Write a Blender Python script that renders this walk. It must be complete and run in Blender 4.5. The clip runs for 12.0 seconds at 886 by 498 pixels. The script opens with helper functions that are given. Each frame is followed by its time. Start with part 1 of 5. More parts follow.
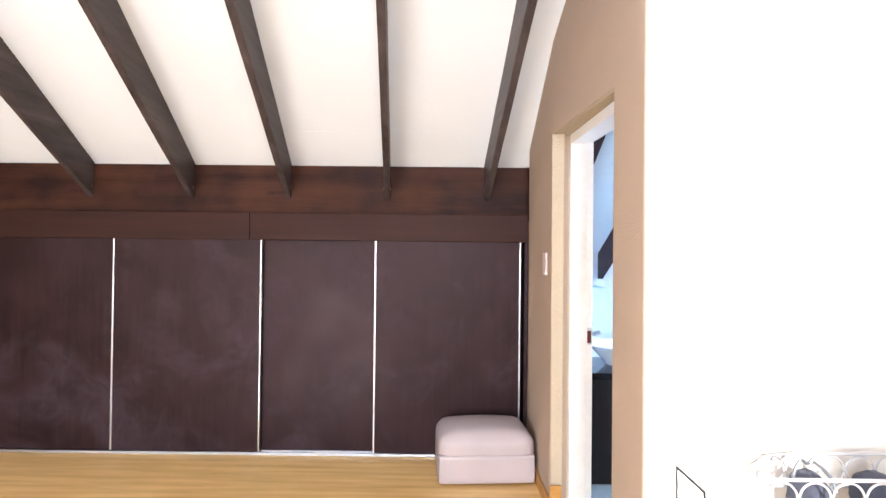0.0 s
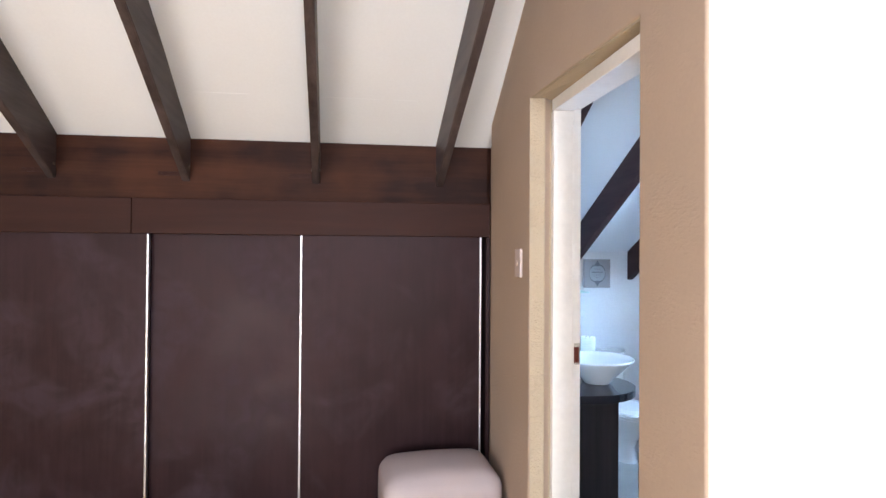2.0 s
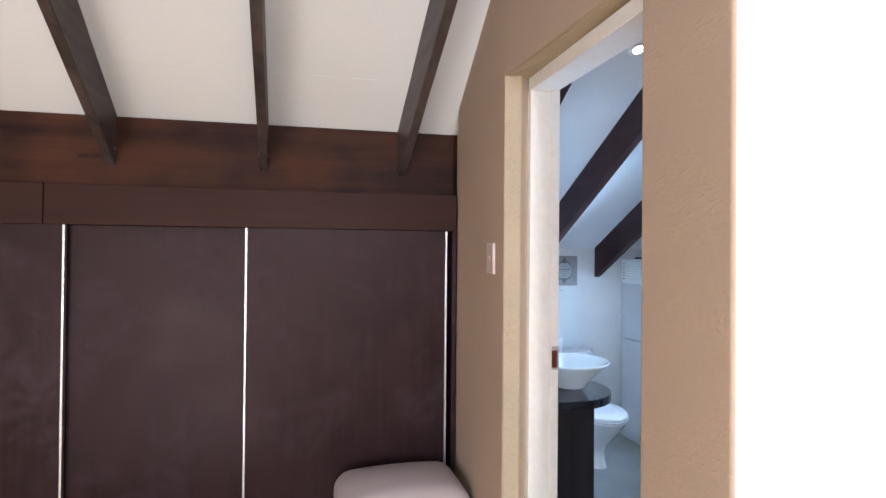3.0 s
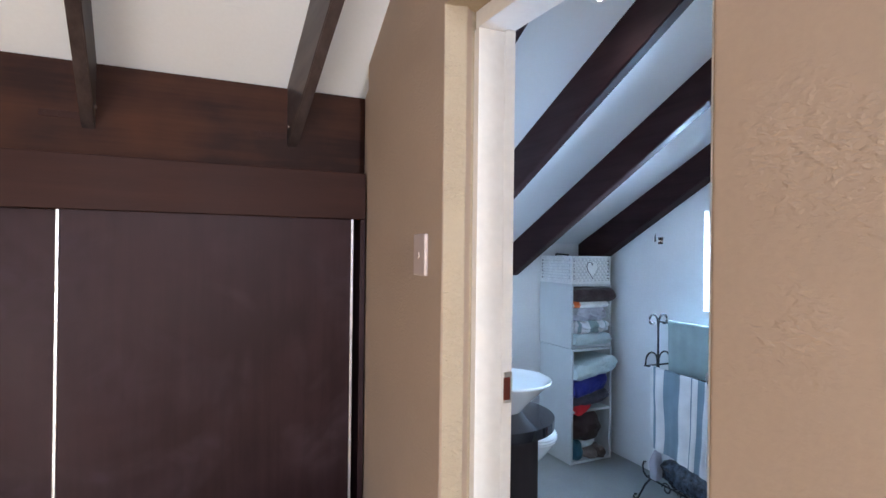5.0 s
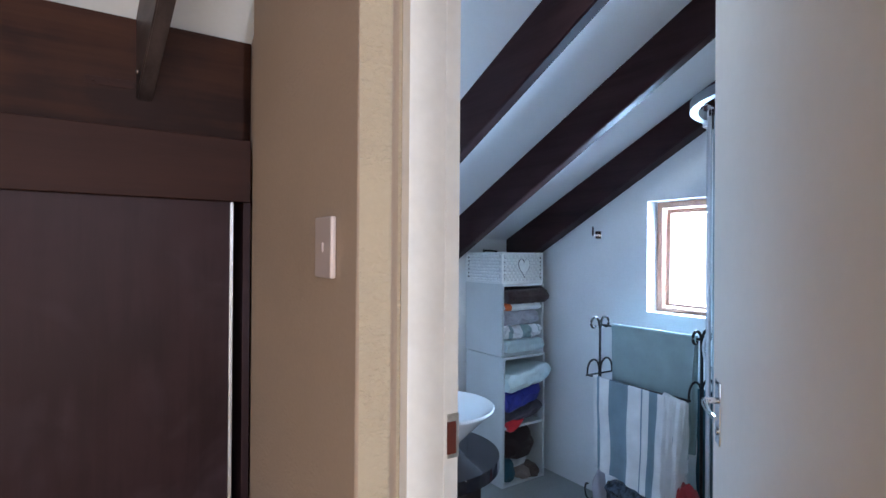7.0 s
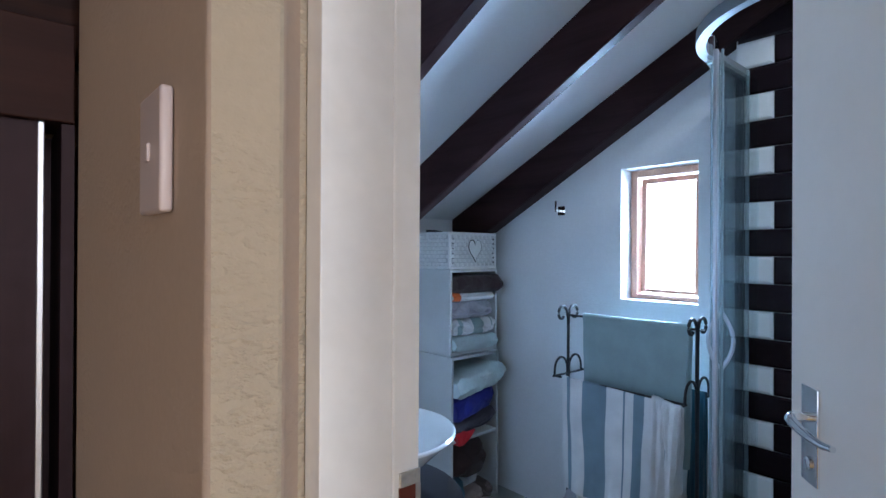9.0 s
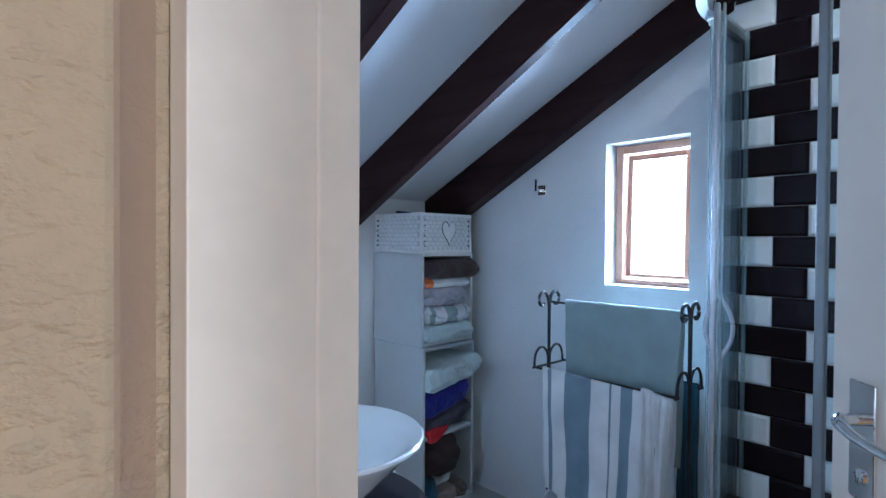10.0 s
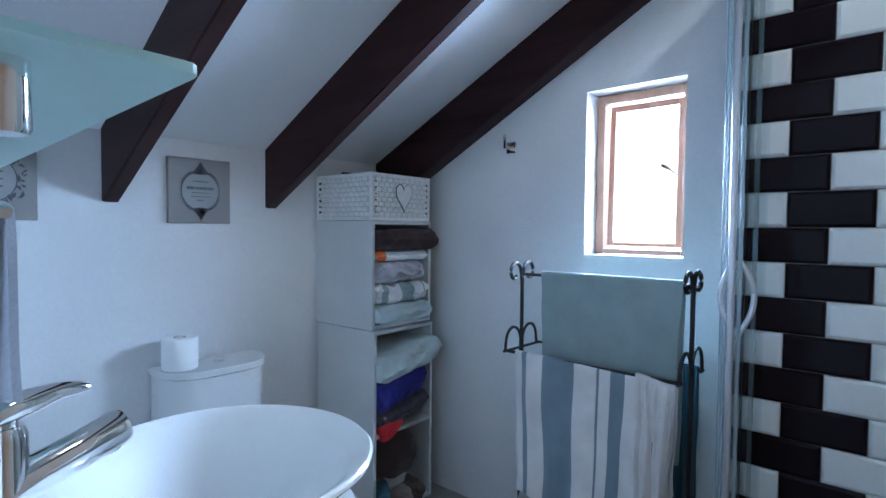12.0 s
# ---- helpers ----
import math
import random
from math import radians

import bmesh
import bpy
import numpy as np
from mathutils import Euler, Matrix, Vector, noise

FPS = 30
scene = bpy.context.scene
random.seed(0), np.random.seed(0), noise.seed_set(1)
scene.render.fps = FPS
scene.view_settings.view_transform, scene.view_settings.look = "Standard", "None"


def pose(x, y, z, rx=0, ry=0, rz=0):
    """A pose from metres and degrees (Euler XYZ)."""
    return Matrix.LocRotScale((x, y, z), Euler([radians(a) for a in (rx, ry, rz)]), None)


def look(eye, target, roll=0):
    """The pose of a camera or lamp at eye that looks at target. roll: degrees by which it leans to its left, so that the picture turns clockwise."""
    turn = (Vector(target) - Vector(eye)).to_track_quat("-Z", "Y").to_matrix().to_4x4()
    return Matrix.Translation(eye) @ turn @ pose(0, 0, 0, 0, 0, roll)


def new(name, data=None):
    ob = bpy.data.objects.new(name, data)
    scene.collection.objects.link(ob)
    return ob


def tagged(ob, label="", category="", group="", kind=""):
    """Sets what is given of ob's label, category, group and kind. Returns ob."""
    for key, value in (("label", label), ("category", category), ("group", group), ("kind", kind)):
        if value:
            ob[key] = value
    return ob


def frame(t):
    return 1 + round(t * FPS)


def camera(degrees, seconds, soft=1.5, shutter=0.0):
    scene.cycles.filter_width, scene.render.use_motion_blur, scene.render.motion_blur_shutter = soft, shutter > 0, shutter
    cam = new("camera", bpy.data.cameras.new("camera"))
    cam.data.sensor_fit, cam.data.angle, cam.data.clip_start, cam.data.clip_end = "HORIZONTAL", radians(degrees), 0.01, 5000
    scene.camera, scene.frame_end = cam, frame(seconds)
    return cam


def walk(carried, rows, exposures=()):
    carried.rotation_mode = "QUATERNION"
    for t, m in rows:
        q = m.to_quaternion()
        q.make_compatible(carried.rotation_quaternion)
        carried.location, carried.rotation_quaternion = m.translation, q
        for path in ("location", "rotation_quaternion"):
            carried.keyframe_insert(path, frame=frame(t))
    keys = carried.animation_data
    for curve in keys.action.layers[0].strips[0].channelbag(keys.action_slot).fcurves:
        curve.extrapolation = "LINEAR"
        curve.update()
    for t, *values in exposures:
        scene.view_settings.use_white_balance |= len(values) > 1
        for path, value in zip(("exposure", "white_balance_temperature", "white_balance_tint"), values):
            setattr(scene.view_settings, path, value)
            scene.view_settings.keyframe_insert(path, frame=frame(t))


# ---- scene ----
cam = camera(79.5, 12.0, soft=1.5)
PATH = [
    (0, (0.082, 0.02, 1.404), (0.076, 2.02, 1.428), 0.6),
    (0.5, (0.085, 0.204, 1.39), (0.13, 2.203, 1.413), 0.6),
    (1, (0.051, 0.392, 1.389), (0.167, 2.388, 1.412), 0.4),
    (1.5, (0.046, 0.539, 1.385), (0.222, 2.531, 1.406), 0.5),
    (2, (0.016, 0.72, 1.395), (0.262, 2.704, 1.418), 0.4),
    (2.5, (-0.007, 0.845, 1.405), (0.322, 2.818, 1.419), 0.4),
    (3, (0.01, 0.974, 1.379), (0.421, 2.931, 1.397), 0.5),
    (5, (0.052, 1.583, 1.375), (0.87, 3.408, 1.381), 0.7),
    (5.5, (0.089, 1.691, 1.36), (0.999, 3.472, 1.366), 0.6),
    (6, (0.13, 1.818, 1.362), (1.117, 3.558, 1.372), 0.5),
    (6.5, (0.184, 1.929, 1.362), (1.234, 3.631, 1.37), 0.5),
    (8.5, (0.451, 2.387, 1.283), (1.724, 3.93, 1.295), 0.2),
    (9, (0.525, 2.488, 1.258), (1.838, 3.997, 1.264), 0.3),
    (9.5, (0.595, 2.558, 1.242), (1.944, 4.035, 1.231), 0.3),
    (10, (0.668, 2.625, 1.22), (2.048, 4.069, 1.192), 0.4),
    (10.5, (0.738, 2.698, 1.204), (2.154, 4.11, 1.151), 0.3),
    (11, (0.7995, 2.7674, 1.173), (2.2495, 4.1424, 1.109), 0.4),
    (11.5, (0.852, 2.8272, 1.147), (2.335, 4.1682, 1.076), 0.4),
    (12, (0.896, 2.872, 1.135), (2.4, 4.188, 1.061), 0.5),
]
EXPOSURE = [(0.0, 0.92, 6450), (3.0, 0.30, 6450), (5.0, 0.26, 6350), (6.5, 0.08, 6250), (8.5, -0.48, 6150), (10.5, -0.42, 6150), (12.0, -0.44, 6550)]
walk(cam, [(t, look(eye, to, lean)) for t, eye, to, lean in PATH], [(t, stops, kelvin, 10) for t, stops, kelvin in EXPOSURE])

# ---- daylight ----
world = bpy.data.worlds.new("world")
scene.world = world
world.use_nodes = True
sky = world.node_tree.nodes.new("ShaderNodeTexSky")
sky.sky_type, sky.sun_disc = "NISHITA", False
sky.sun_elevation, sky.sun_rotation = radians(16.6), radians(187)
world.node_tree.links.new(sky.outputs[0], world.node_tree.nodes["Background"].inputs[0])
world.node_tree.nodes["Background"].inputs[1].default_value = 0.15


def area(name, place, target, w, h, watts, colour):
    data = bpy.data.lights.new(name, "AREA")
    data.shape, data.size, data.size_y, data.energy, data.color = "RECTANGLE", w, h, watts, colour
    ob = new(name, data)
    ob.matrix_world = look(place, target)
    return ob


SUN = Vector((0.12, 1.0, -0.30))
data = bpy.data.lights.new("sun", "SUN")
data.energy, data.angle, data.color = 5.0, radians(1.5), (1.0, 0.98, 0.95)
ob = new("sun", data)
ob.matrix_world = look((0, 0, 8), Vector((0, 0, 8)) + SUN)
# Lamps added at unseen openings behind the camera, standing in for daylight there.
area("gable_slot_fill", (0.43, -3.4, 2.4), (0.5, 1.5, 1.9), 0.58, 3.2, 158, (0.83, 0.90, 1.0))
area("daylight_in_back_window", (-2.3, -3.4, 1.1), (-1.6, 0.0, 2.6), 2.1, 1.5, 145, (0.83, 0.90, 1.0))
# Fill lamp added on the west side to brighten the tan wall.
area("side_fill", (-4.3, -0.4, 1.5), (0, 0.2, 1.9), 2.0, 1.3, 22, (0.86, 0.93, 1.0))
area("daylight_in_bathroom_window", (2.86, 3.57, 1.34), (0.6, 3.5, 0.5), 0.3, 0.52, 90, (0.45, 0.67, 1.0)).data.spread = radians(140)

# ---- materials ----
TAN, CREAM = (0.440, 0.338, 0.268), (0.465, 0.390, 0.295)


def material(name, colour, rough=0.6, metal=0.0, vary=0.12, scale=6.0, bump=0.0, grain=80.0, gloss_vary=0.1, stretch=(1, 1, 1), **more):
    """Paint, wood, cloth or metal: colour that varies at two scales, uneven gloss and a fine relief."""
    m = bpy.data.materials.new(name)
    m.use_nodes = True
    nt = m.node_tree
    n, link = nt.nodes, nt.links.new
    b = n["Principled BSDF"]
    tc, mp = n.new("ShaderNodeTexCoord"), n.new("ShaderNodeMapping")
    mp.inputs["Scale"].default_value = stretch
    link(tc.outputs["Object"], mp.inputs[0])
    big, small = n.new("ShaderNodeTexNoise"), n.new("ShaderNodeTexNoise")
    big.inputs["Scale"].default_value, big.inputs["Detail"].default_value = scale, 5
    small.inputs["Scale"].default_value, small.inputs["Detail"].default_value = grain, 4
    link(mp.outputs[0], big.inputs[0]), link(mp.outputs[0], small.inputs[0])
    mix = n.new("ShaderNodeMix")
    mix.data_type = "RGBA"
    mix.inputs["A"].default_value = (*[max(0, c * (1 - vary)) for c in colour], 1)
    mix.inputs["B"].default_value = (*[min(1, c * (1 + vary)) for c in colour], 1)
    add = n.new("ShaderNodeMath")
    add.operation = "ADD"
    half = n.new("ShaderNodeMath")
    half.operation = "MULTIPLY_ADD"
    half.inputs[1].default_value, half.inputs[2].default_value = 0.5, -0.25
    link(small.outputs[0], half.inputs[0])
    link(big.outputs[0], add.inputs[0]), link(half.outputs[0], add.inputs[1])
    ramp = n.new("ShaderNodeMapRange")
    ramp.inputs["From Min"].default_value, ramp.inputs["From Max"].default_value = 0.25, 0.75
    link(add.outputs[0], ramp.inputs["Value"])
    link(ramp.outputs[0], mix.inputs["Factor"])
    link(mix.outputs["Result"], b.inputs["Base Color"])
    gl = n.new("ShaderNodeMapRange")
    gl.inputs["To Min"].default_value, gl.inputs["To Max"].default_value = max(0.02, rough - gloss_vary / 2), min(1, rough + gloss_vary / 2)
    link(big.outputs[0], gl.inputs["Value"])
    link(gl.outputs[0], b.inputs["Roughness"])
    b.inputs["Metallic"].default_value = metal
    if bump:
        bp = n.new("ShaderNodeBump")
        bp.inputs["Strength"].default_value, bp.inputs["Distance"].default_value = min(1, bump), 0.004
        link(add.outputs[0] if bump < 0.15 else small.outputs[0], bp.inputs["Height"])
        link(bp.outputs[0], b.inputs["Normal"])
    for key, value in more.items():
        b.inputs[key.replace("_", " ")].default_value = value
    return m


def plaster(name, colour, lumps=0.5, crumb=90, deep=0.004, spread=0.42):
    """Hand-floated plaster: broad waves, patches of crusty lumps and fine sand."""
    m = material(name, colour, 0.85, vary=0.05, scale=2.5, grain=90)
    nt = m.node_tree
    n, link = nt.nodes, nt.links.new
    b = n["Principled BSDF"]
    geo = n.new("ShaderNodeNewGeometry")
    sand, crust, patch = n.new("ShaderNodeTexNoise"), n.new("ShaderNodeTexNoise"), n.new("ShaderNodeTexNoise")
    slant = n.new("ShaderNodeMapping")
    slant.inputs["Rotation"].default_value = (0, radians(38), 0)
    slant.inputs["Scale"].default_value = (0.7, 0.7, 1.25)
    link(geo.outputs["Position"], slant.inputs[0])
    for node, s, d in ((sand, 150, 5), (crust, crumb, 3), (patch, 5, 3)):
        node.inputs["Scale"].default_value, node.inputs["Detail"].default_value = s, d
        link(slant.outputs[0] if node is crust else geo.outputs["Position"], node.inputs[0])
    sharp = n.new("ShaderNodeMapRange")
    sharp.inputs["From Min"].default_value, sharp.inputs["From Max"].default_value = 0.44, 0.74
    link(crust.outputs[0], sharp.inputs["Value"])
    where = n.new("ShaderNodeMapRange")
    where.inputs["From Min"].default_value, where.inputs["From Max"].default_value = spread, spread + 0.18
    where.inputs["To Min"].default_value = 0.08
    link(patch.outputs[0], where.inputs["Value"])
    mul = n.new("ShaderNodeMath")
    mul.operation = "MULTIPLY"
    link(sharp.outputs[0], mul.inputs[0]), link(where.outputs[0], mul.inputs[1])
    tot = n.new("ShaderNodeMath")
    tot.operation = "MULTIPLY_ADD"
    tot.inputs[1].default_value = 0.35
    link(sand.outputs[0], tot.inputs[0]), link(mul.outputs[0], tot.inputs[2])
    bp = n.new("ShaderNodeBump")
    bp.inputs["Strength"].default_value, bp.inputs["Distance"].default_value = lumps, deep
    link(tot.outputs[0], bp.inputs["Height"]), link(bp.outputs[0], b.inputs["Normal"])
    return m


def wood(name, dark, light, axis, rough=0.45, scale=9.0, blotch=0.4, bump=0.15):
    """Stained or varnished wood with its grain along an axis, streaks and cloudy blotches."""
    m = bpy.data.materials.new(name)
    m.use_nodes = True
    nt = m.node_tree
    n, link = nt.nodes, nt.links.new
    b = n["Principled BSDF"]
    b.inputs["Specular IOR Level"].default_value = 0.22
    tc, mp = n.new("ShaderNodeTexCoord"), n.new("ShaderNodeMapping")
    mp.inputs["Scale"].default_value = [0.06 if a == axis else 1 for a in "xyz"]
    link(tc.outputs["Object"], mp.inputs[0])
    streak, fine, cloud = n.new("ShaderNodeTexNoise"), n.new("ShaderNodeTexNoise"), n.new("ShaderNodeTexNoise")
    for node, s, d in ((streak, scale * 3, 6), (fine, scale * 22, 3)):
        node.inputs["Scale"].default_value, node.inputs["Detail"].default_value, node.inputs["Distortion"].default_value = s, d, 0.3
        link(mp.outputs[0], node.inputs[0])
    cloud.inputs["Scale"].default_value, cloud.inputs["Detail"].default_value = 3.2, 4
    link(tc.outputs["Object"], cloud.inputs[0])
    a = n.new("ShaderNodeMath")
    a.operation = "MULTIPLY_ADD"
    a.inputs[1].default_value = 0.3
    link(fine.outputs[0], a.inputs[0]), link(streak.outputs[0], a.inputs[2])
    c = n.new("ShaderNodeMath")
    c.operation = "MULTIPLY_ADD"
    c.inputs[1].default_value = blotch
    link(cloud.outputs[0], c.inputs[0]), link(a.outputs[0], c.inputs[2])
    rg = n.new("ShaderNodeMapRange")
    mid = 0.65 + blotch * 0.5
    rg.inputs["From Min"].default_value, rg.inputs["From Max"].default_value = mid - 0.28, mid + 0.28
    link(c.outputs[0], rg.inputs["Value"])
    mix = n.new("ShaderNodeMix")
    mix.data_type = "RGBA"
    mix.inputs["A"].default_value, mix.inputs["B"].default_value = (*dark, 1), (*light, 1)
    link(rg.outputs[0], mix.inputs["Factor"]), link(mix.outputs["Result"], b.inputs["Base Color"])
    gl = n.new("ShaderNodeMapRange")
    gl.inputs["To Min"].default_value, gl.inputs["To Max"].default_value = rough - 0.08, rough + 0.12
    link(cloud.outputs[0], gl.inputs["Value"]), link(gl.outputs[0], b.inputs["Roughness"])
    bp = n.new("ShaderNodeBump")
    bp.inputs["Strength"].default_value, bp.inputs["Distance"].default_value = bump, 0.002
    link(a.outputs[0], bp.inputs["Height"]), link(bp.outputs[0], b.inputs["Normal"])
    return m


def glass_material(name, tint, rough=0.0, alpha=0.12):
    """Thin clear glass: mostly clear, with a real gloss."""
    m = bpy.data.materials.new(name)
    m.use_nodes = True
    nt = m.node_tree
    n, link = nt.nodes, nt.links.new
    n.remove(n["Principled BSDF"])
    clear, shine, fr, mix = n.new("ShaderNodeBsdfTransparent"), n.new("ShaderNodeBsdfGlossy"), n.new("ShaderNodeFresnel"), n.new("ShaderNodeMixShader")
    clear.inputs[0].default_value = (*tint, 1)
    shine.inputs["Roughness"].default_value = rough
    fr.inputs[0].default_value = 1.5
    half = n.new("ShaderNodeMath")
    half.operation, half.inputs[1].default_value = "MULTIPLY", 0.45
    link(fr.outputs[0], half.inputs[0]), link(half.outputs[0], mix.inputs[0]), link(clear.outputs[0], mix.inputs[1]), link(shine.outputs[0], mix.inputs[2])
    link(mix.outputs[0], n["Material Output"].inputs[0])
    return m


M_TAN = plaster("tan_plaster", TAN, 0.32, 85, 0.004, 0.45)
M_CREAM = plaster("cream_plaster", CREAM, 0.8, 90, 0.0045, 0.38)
M_RETURN = plaster("whitewashed_plaster", (0.64, 0.61, 0.58), 0.15)
M_WHITE = plaster("white_bathroom_plaster", (0.77, 0.78, 0.79), 0.15)
M_CEIL = material("ceiling_board_paint", (0.80, 0.83, 0.88), 0.8, vary=0.03, scale=1.5, bump=0.08)
M_BCEIL = material("bathroom_ceiling_paint", (0.76, 0.78, 0.80), 0.7, vary=0.03, scale=1.5, bump=0.08)
M_FRAME = material("cream_gloss_paint", (0.88, 0.865, 0.855), 0.4, vary=0.05, scale=5, bump=0.1, grain=40)
M_LEAF = material("white_door_paint", (0.78, 0.69, 0.61), 0.6, vary=0.03, scale=3, bump=0.05, grain=30)
M_LEAF.node_tree.nodes["Principled BSDF"].inputs["Specular IOR Level"].default_value = 0.2
M_FLOOR = wood("golden_laminate", (0.58, 0.34, 0.125), (0.84, 0.57, 0.26), "x", 0.3, 7, 0.3, 0.08)
M_SKIRT = wood("golden_skirting", (0.38, 0.18, 0.05), (0.52, 0.28, 0.09), "y", 0.4, 7, 0.2)
M_BFLOOR = material("grey_bathroom_screed", (0.29, 0.295, 0.29), 0.5, vary=0.12, scale=4, bump=0.1)
M_LAM = wood("dark_wardrobe_laminate", (0.0120, 0.0053, 0.0062), (0.0210, 0.0100, 0.0120), "z", 0.42, 12, 2.0, 0.03)


def clouded(m, haze, scale=2.3, amount=0.6):
    """Lighter cloudy patches on a dark board, with a duller gloss."""
    nt = m.node_tree
    n, link = nt.nodes, nt.links.new
    b = n["Principled BSDF"]
    base = b.inputs["Base Color"].links[0].from_socket
    gloss = b.inputs["Roughness"].links[0].from_socket
    geo, cloud, ripple = n.new("ShaderNodeNewGeometry"), n.new("ShaderNodeTexNoise"), n.new("ShaderNodeTexNoise")
    moved = n.new("ShaderNodeMapping")
    moved.inputs["Location"].default_value = (-2.05, 0, 0)
    link(geo.outputs["Position"], moved.inputs[0])
    for node, s, d, bend in ((cloud, scale, 3, 0.9), (ripple, scale * 3.4, 4, 1.6)):
        node.inputs["Scale"].default_value, node.inputs["Detail"].default_value, node.inputs["Distortion"].default_value = s, d, bend
        link(moved.outputs[0], node.inputs[0])
    where, streak = n.new("ShaderNodeMapRange"), n.new("ShaderNodeMapRange")
    where.inputs["From Min"].default_value, where.inputs["From Max"].default_value = 0.50, 0.70
    streak.inputs["From Min"].default_value, streak.inputs["From Max"].default_value, streak.inputs["To Min"].default_value = 0.35, 0.62, 0.35
    link(cloud.outputs[0], where.inputs["Value"]), link(ripple.outputs[0], streak.inputs["Value"])
    both, much = n.new("ShaderNodeMath"), n.new("ShaderNodeMath")
    both.operation, much.operation, much.inputs[1].default_value = "MULTIPLY", "MULTIPLY", amount
    link(where.outputs[0], both.inputs[0]), link(streak.outputs[0], both.inputs[1]), link(both.outputs[0], much.inputs[0])
    mix = n.new("ShaderNodeMix")
    mix.data_type = "RGBA"
    mix.inputs["B"].default_value = (*haze, 1)
    link(much.outputs[0], mix.inputs["Factor"]), link(base, mix.inputs["A"]), link(mix.outputs["Result"], b.inputs["Base Color"])
    add = n.new("ShaderNodeMath")
    add.operation, add.inputs[1].default_value = "MULTIPLY_ADD", 0.25
    link(much.outputs[0], add.inputs[0]), link(gloss, add.inputs[2]), link(add.outputs[0], b.inputs["Roughness"])


clouded(M_LAM, (0.052, 0.038, 0.050), 2.0, 0.6)
M_LAM.node_tree.nodes["Principled BSDF"].inputs["Specular Tint"].default_value = (0.85, 0.66, 0.72, 1)
M_PLATE = wood("stained_wall_plate", (0.013, 0.0055, 0.0045), (0.058, 0.022, 0.012), "x", 0.55, 3.4, 1.2, 0.25)
M_FASCIA = wood("stained_fascia", (0.0165, 0.0066, 0.0054), (0.031, 0.0125, 0.0100), "x", 0.5, 6, 0.3, 0.15)
M_BEAM = wood("stained_rafter", (0.034, 0.024, 0.024), (0.100, 0.076, 0.075), "y", 0.42, 6, 0.9, 0.25)
for m in (M_PLATE, M_FASCIA):
    m.node_tree.nodes["Principled BSDF"].inputs["Specular Tint"].default_value = (0.85, 0.62, 0.62, 1)
M_BATHBEAM = wood("dark_bathroom_rafter", (0.020, 0.009, 0.010), (0.048, 0.024, 0.024), "y", 0.4, 6, 0.6, 0.2)
M_BATHBEAM.node_tree.nodes["Principled BSDF"].inputs["Specular IOR Level"].default_value = 0.08
M_ALU = material("brushed_aluminium", (0.55, 0.56, 0.60), 0.38, 1.0, 0.04, 20)
M_RAIL = material("satin_rail_metal", (0.27, 0.29, 0.31), 0.5, 0.7, 0.04, 20)
M_CHROME = material("chrome", (0.86, 0.87, 0.88), 0.08, 1.0, 0.02, 20, gloss_vary=0.04)
M_GALV = material("worn_plated_steel", (0.62, 0.60, 0.56), 0.4, 1.0, 0.3, 60)
M_IRON = material("black_wrought_iron", (0.018, 0.018, 0.02), 0.45, 0.3, 0.3, 40, bump=0.2)
M_CERAMIC = material("white_glazed_ceramic", (0.77, 0.78, 0.78), 0.08, 0, 0.015, 3, gloss_vary=0.03, Coat_Weight=0.5)
M_TILEB = material("black_glazed_tile", (0.015, 0.010, 0.013), 0.06, 0, 0.05, 1, gloss_vary=0.01, Specular_IOR_Level=0.07)
M_TILEW = material("white_glazed_tile", (0.83, 0.85, 0.86), 0.09, 0, 0.03, 3, gloss_vary=0.04)
M_GROUT = material("grey_grout", (0.50, 0.52, 0.52), 0.9, vary=0.15, bump=0.2)
M_VANITY = wood("black_vanity_stain", (0.010, 0.008, 0.009), (0.024, 0.019, 0.020), "z", 0.35, 9, 0.3, 0.1)
M_TOPBLK = material("polished_black_top", (0.010, 0.009, 0.012), 0.08, 0, 0.2, 5, Specular_IOR_Level=0.3)
M_SHELF = material("pale_grey_shelf_board", (0.58, 0.60, 0.60), 0.5, vary=0.05, bump=0.08)
M_BASKET = material("white_painted_wicker", (0.78, 0.79, 0.78), 0.55, vary=0.08, scale=20, bump=0.2)
M_WIN = wood("light_pine_window", (0.47, 0.26, 0.175), (0.63, 0.39, 0.29), "z", 0.4, 8, 0.3)
M_SWITCH = material("pale_switch_plastic", (0.60, 0.50, 0.49), 0.35, vary=0.03)
M_OTT = material("dusty_pink_faux_leather", (0.44, 0.375, 0.39), 0.5, vary=0.06, scale=4, bump=0.3, grain=220)
M_GLASS = glass_material("clear_shower_glass", (0.94, 0.98, 0.985))
M_PANE = glass_material("window_glass", (0.97, 0.98, 0.98))
M_FROST = material("frosted_green_glass", (0.50, 0.72, 0.68), 0.35, 0, 0.04, 5, Transmission_Weight=0.55, Alpha=0.9)
M_WIREW = material("white_enamelled_wire", (0.38, 0.38, 0.40), 0.35, vary=0.03)


def cloth(name, colour, vary=0.12):
    return material(name, colour, 0.95, 0, vary, 12, 0.35, 420, 0.02, Sheen_Weight=0.12)


